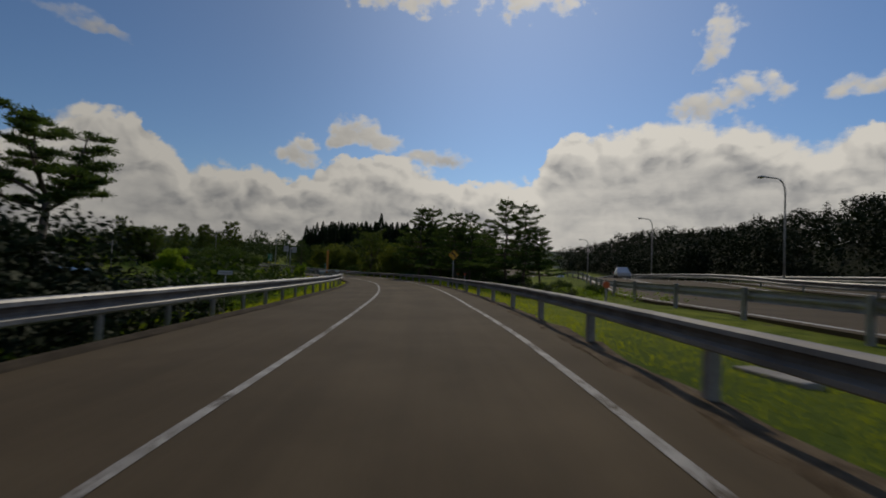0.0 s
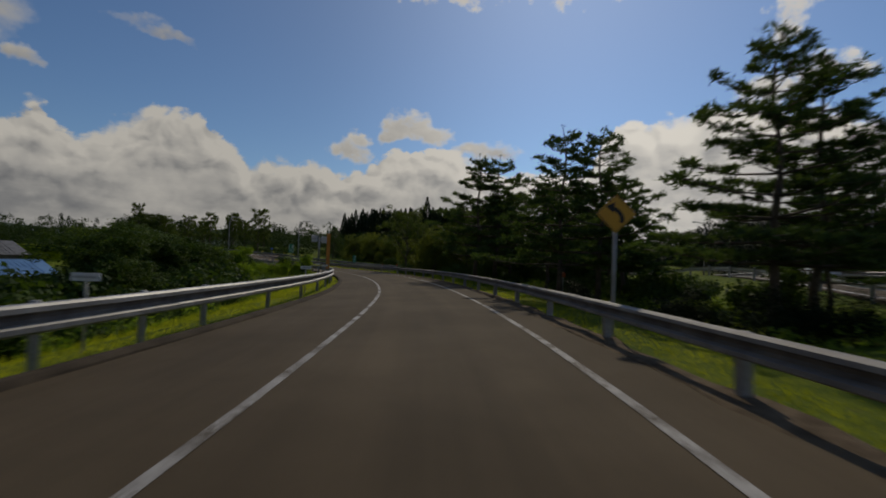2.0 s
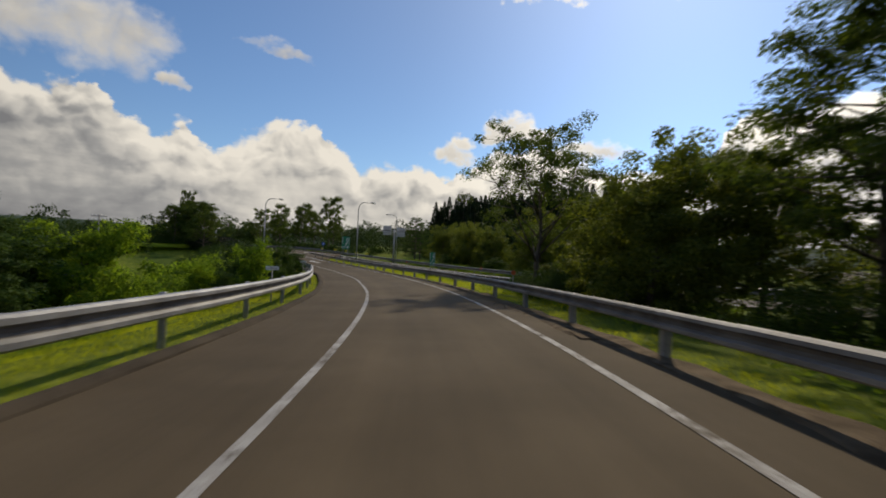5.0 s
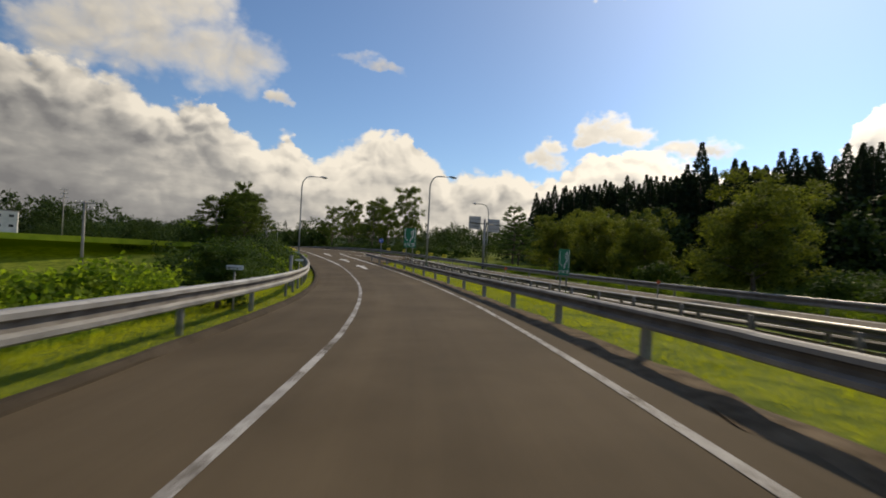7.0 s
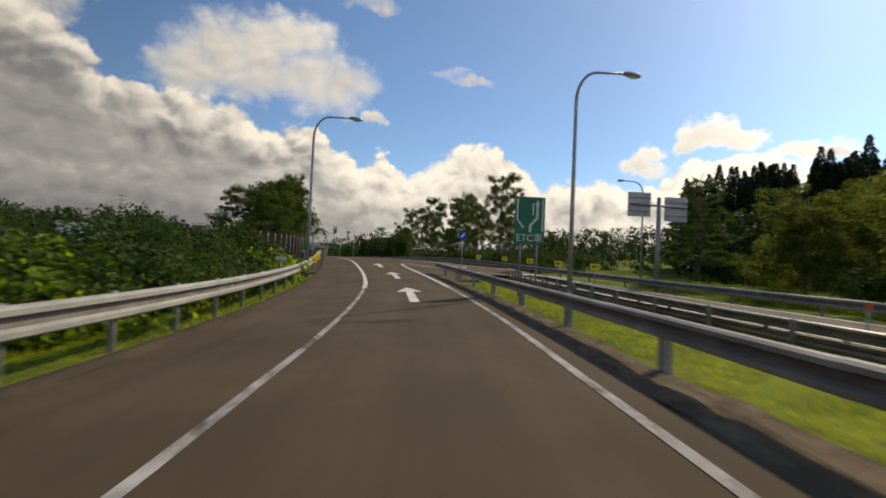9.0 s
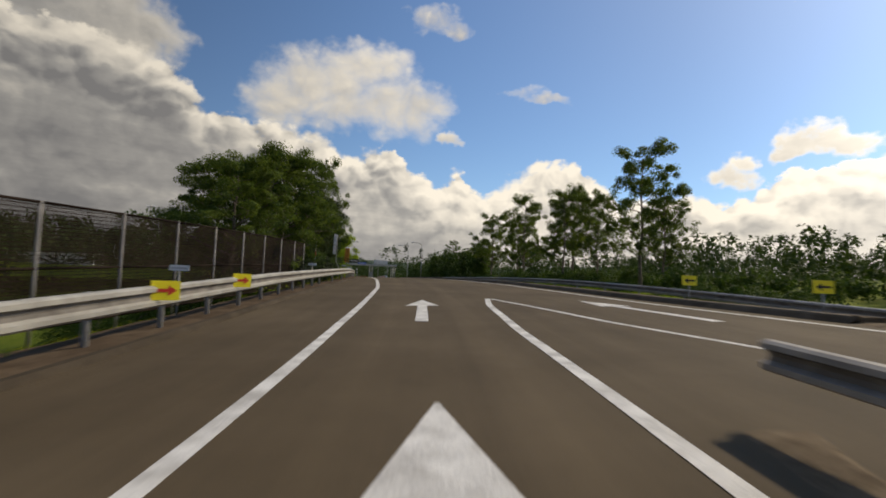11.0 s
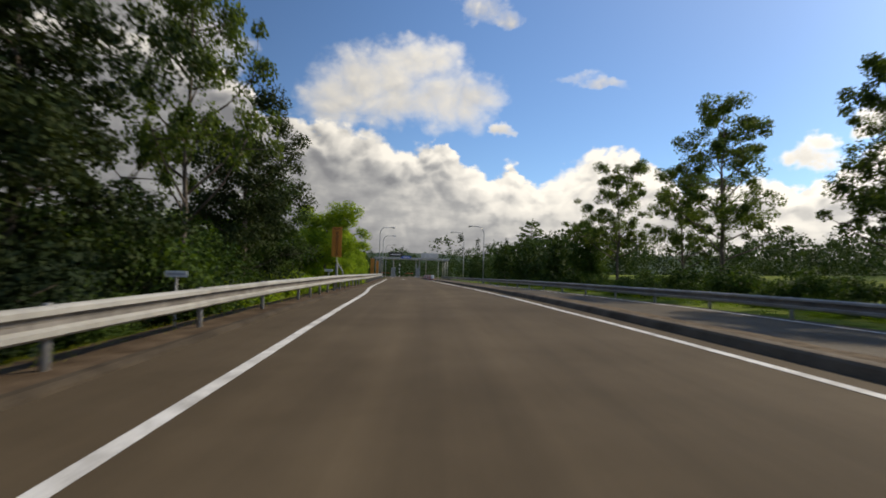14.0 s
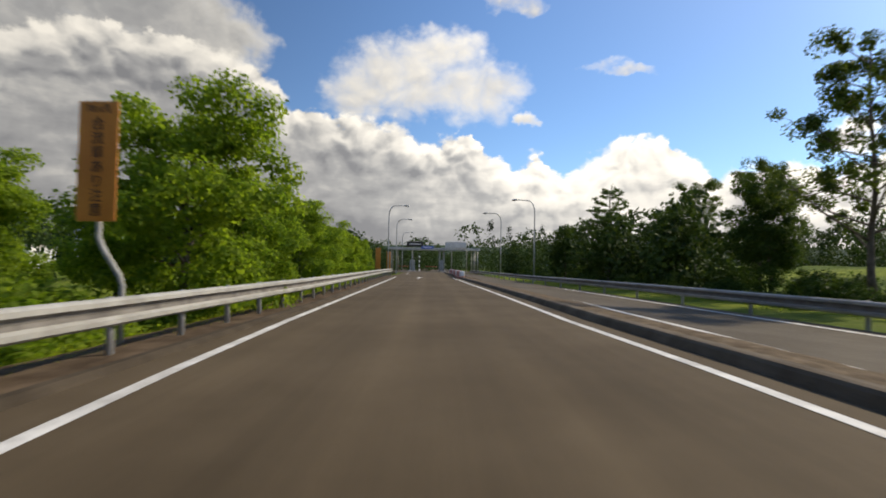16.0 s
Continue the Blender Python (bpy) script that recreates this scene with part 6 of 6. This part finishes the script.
# ---- buildings ----
def long_building(at, w, dep, h, storeys, bays, label):
    ob = thing("building", label, "building", at=at)
    part("wall", box(bmesh.new(), -w / 2, w / 2, 0, dep, -1, h, bevel=0.05), PLASTER, ob)
    part("roof", box(bmesh.new(), -w / 2 - 0.2, w / 2 + 0.2, -0.2, dep + 0.2, h, h + 0.35, bevel=0.04), CONCRETE, ob)
    for i in range(storeys):
        for j in range(bays):
            x = -w / 2 + w * (j + 0.5) / bays
            z = h * (i + 0.55) / storeys
            p = part("window", box(bmesh.new(), x - w / bays * 0.2, x + w / bays * 0.2, -0.04, 0.1, z - 0.4, z + 0.4), GLASS_DARK, ob)
            part("sill", box(bmesh.new(), x - w / bays * 0.23, x + w / bays * 0.23, -0.14, 0.0, z - 0.5, z - 0.42), CONCRETE, p)


def far_spot(x, y, turn, dz=0.0):
    s, d = to_line(np.array([x]), np.array([y]))
    s = float(np.clip(s[0], -50, 420))
    z = float(on_line(s)[0][2] + land(s, np.clip(d[0], -300, 300)))
    return Matrix.Translation((x, y, z + dz)) @ Matrix.Rotation(radians(turn), 4, "Z")


long_building(far_spot(-224, 150, 66, 2.4), 13, 9, 6.6, 2, 4, "pale concrete building with a flat roof beyond the field")
long_building(far_spot(-222, 128, 62, 0.5), 22, 8, 3.6, 1, 6, "low pale workshop building beyond the field")


def house(at, w, dep, h, roof_mat, label):
    ob = thing("house", label, "house", at=at)
    part("wall", box(bmesh.new(), -w / 2, w / 2, -dep / 2, dep / 2, -0.5, h), SHADED_WALL, ob)
    bm = bmesh.new()
    a, b, r = w / 2 + 0.5, dep / 2 + 0.6, h + 1.7
    lo = [bm.verts.new(p) for p in ((-a, -b, h - 0.1), (a, -b, h - 0.1), (a, b, h - 0.1), (-a, b, h - 0.1))]
    hi = [bm.verts.new(p) for p in ((-a, 0, r), (a, 0, r))]
    for f in ((lo[0], lo[1], hi[1], hi[0]), (lo[2], lo[3], hi[0], hi[1]), (lo[1], lo[2], hi[1]), (lo[3], lo[0], hi[0]), (lo[3], lo[2], lo[1], lo[0])):
        bm.faces.new(f)
    roof = part("roof", bm, roof_mat, ob)
    for k in range(int(w / 0.6)):
        x = -a + 0.3 + 0.6 * k
        part("seam", tubes_mesh("seam", [([(x, -b, h - 0.07), (x, 0, r + 0.03)], 0.02)], roof_mat, 4), None, roof)
    for x in (-w / 4, w / 4):
        part("window", box(bmesh.new(), x - 0.7, x + 0.7, -dep / 2 - 0.03, -dep / 2 + 0.1, 0.9, 2.0), GLASS_DARK, ob)


house(far_spot(-55.5, 64, 80, -0.8), 10, 6, 2.1, ROOF_BLUE, "low house with a bright blue metal roof")
house(far_spot(-66, 70, 75, 0), 10, 7, 3.4, ROOF_GREY, "house with a dark grey tiled roof")


# ---- poles in the field ----
def utility_pole(at, h, wires):
    ob = thing("utility_pole", "slim concrete utility pole with cross arms", "utility pole", "utility poles", at=at)
    part("shaft", tubes_mesh("shaft", [([(0, 0, -0.5), (0, 0, h)], [0.16, 0.1])], CONCRETE, 10), None, ob)
    for z in wires:
        arm = part("cross_arm", box(bmesh.new(), -0.9, 0.9, -0.05, 0.05, h - z, h - z + 0.1), STEEL, ob)
        for x in (-0.8, -0.3, 0.3, 0.8):
            part("insulator", tubes_mesh("insulator", [([(x, 0, h - z + 0.1), (x, 0, h - z + 0.26)], [0.05, 0.035])], WHITE_SIGN, 6), None, arm)


utility_pole(far_spot(-70, 98.4, 40), 7.0, (0.25, 0.8))
utility_pole(far_spot(-96, 92, 40), 8.0, (0.25, 0.8))
utility_pole(far_spot(-150, 135, 30), 12.0, (0.3, 1.2, 2.1))
utility_pole(far_spot(-120, 80, 10), 8.0, (0.25, 0.8))


# ---- rice field ----
def make_field(x0, x1, y0, y1, label):
    n = 26
    ob = thing("rice_field", label, "field", kind="stuff")
    xs, ys = np.linspace(x0, x1, n), np.linspace(y0, y1, n)
    s, d = to_line(*[a.ravel() for a in np.meshgrid(xs, ys)])
    z0 = float(np.median(np.interp(np.clip(s, -50, 420), STN, MID[:, 2]) + land(np.clip(s, -50, 420), np.clip(d, -300, 300)))) + 0.55
    rng = np.random.default_rng(int(abs(x0)))
    verts = [(x, y, z0 + 0.05 * rng.random()) for y in ys for x in xs]
    faces = [(j * n + i, j * n + i + 1, (j + 1) * n + i + 1, (j + 1) * n + i) for j in range(n - 1) for i in range(n - 1)]
    k = len(verts)
    rim = [(x0, y0), (x1, y0), (x1, y1), (x0, y1)]
    verts += [(x, y, z0 - 0.6) for x, y in rim]
    c = [0, n - 1, n * n - 1, n * (n - 1)]
    faces += [(k + i, k + (i + 1) % 4, c[(i + 1) % 4], c[i]) for i in range(4)]
    part("crop", mesh_of("crop", verts, faces, PADDY), None, ob)


make_field(-136, -78, 95, 124, "bright yellow-green ripening rice field")
make_field(-190, -132, 70, 112, "bright green rice field beyond the bank")
make_field(-128, -84, 34, 62, "green rice field below the road")


def drain_cover(s, d):
    ob = thing("drain_cover", "pale concrete drain cover in the verge", "drain cover", at=spot(s, d, 0, 12))
    part("slab", box(bmesh.new(), -0.17, 0.17, -0.5, 0.5, -0.1, 0.06, bevel=0.015), CONCRETE, ob)


drain_cover(-5.6, 4.2)


# ---- cars ----
def car(at, label):
    ob = thing("car", label, "car", "cars on the main road", at=at)
    bm = box(bmesh.new(), -0.85, 0.85, -2.1, 2.1, 0.28, 0.85, bevel=0.12)
    part("body", bm, CAR_WHITE, ob)
    bm = bmesh.new()
    lo = [bm.verts.new(p) for p in ((-0.8, -2.0, 0.83), (0.8, -2.0, 0.83), (0.8, 1.0, 0.83), (-0.8, 1.0, 0.83))]
    hi = [bm.verts.new(p) for p in ((-0.62, -1.5, 1.45), (0.62, -1.5, 1.45), (0.62, 0.2, 1.47), (-0.62, 0.2, 1.47))]
    bm.faces.new(hi)
    for k in range(4):
        bm.faces.new((lo[k], lo[(k + 1) % 4], hi[(k + 1) % 4], hi[k]))
    bmesh.ops.bevel(bm, geom=list(bm.edges), offset=0.05, segments=2, affect="EDGES")
    cab = part("cabin", bm, CAR_WHITE, ob)
    for x in (-1, 1):
        bm = bmesh.new()
        bm.faces.new([bm.verts.new((x * q, p, z)) for q, p, z in ((0.815, -1.65, 0.95), (0.815, 0.6, 0.95), (0.67, 0.1, 1.36), (0.67, -1.35, 1.36))])
        part("side_window", bm, GLASS_DARK, cab)
    bm = bmesh.new()
    bm.faces.new([bm.verts.new(p) for p in ((-0.7, -1.97, 0.95), (0.7, -1.97, 0.95), (0.6, -1.6, 1.36), (-0.6, -1.6, 1.36))])
    part("rear_window", bm, GLASS_DARK, cab)
    for x in (-0.78, 0.78):
        for y in (-1.3, 1.3):
            part("wheel", tubes_mesh("wheel", [([(x - 0.1, y, 0.31), (x + 0.1, y, 0.31)], 0.31)], RUBBER, 14), None, ob)
        part("tail_light", box(bmesh.new(), x - 0.1, x + 0.1, -2.12, -2.05, 0.6, 0.78), RED_PAINT, ob)


c1 = spot(46, HIGHWAY(46) + 7.0, 0.1, 150)
car(c1, "white car driving on the main road")
car(spot(82, HIGHWAY(82) + 13.5, 0.1, 150), "white car far along the main road")
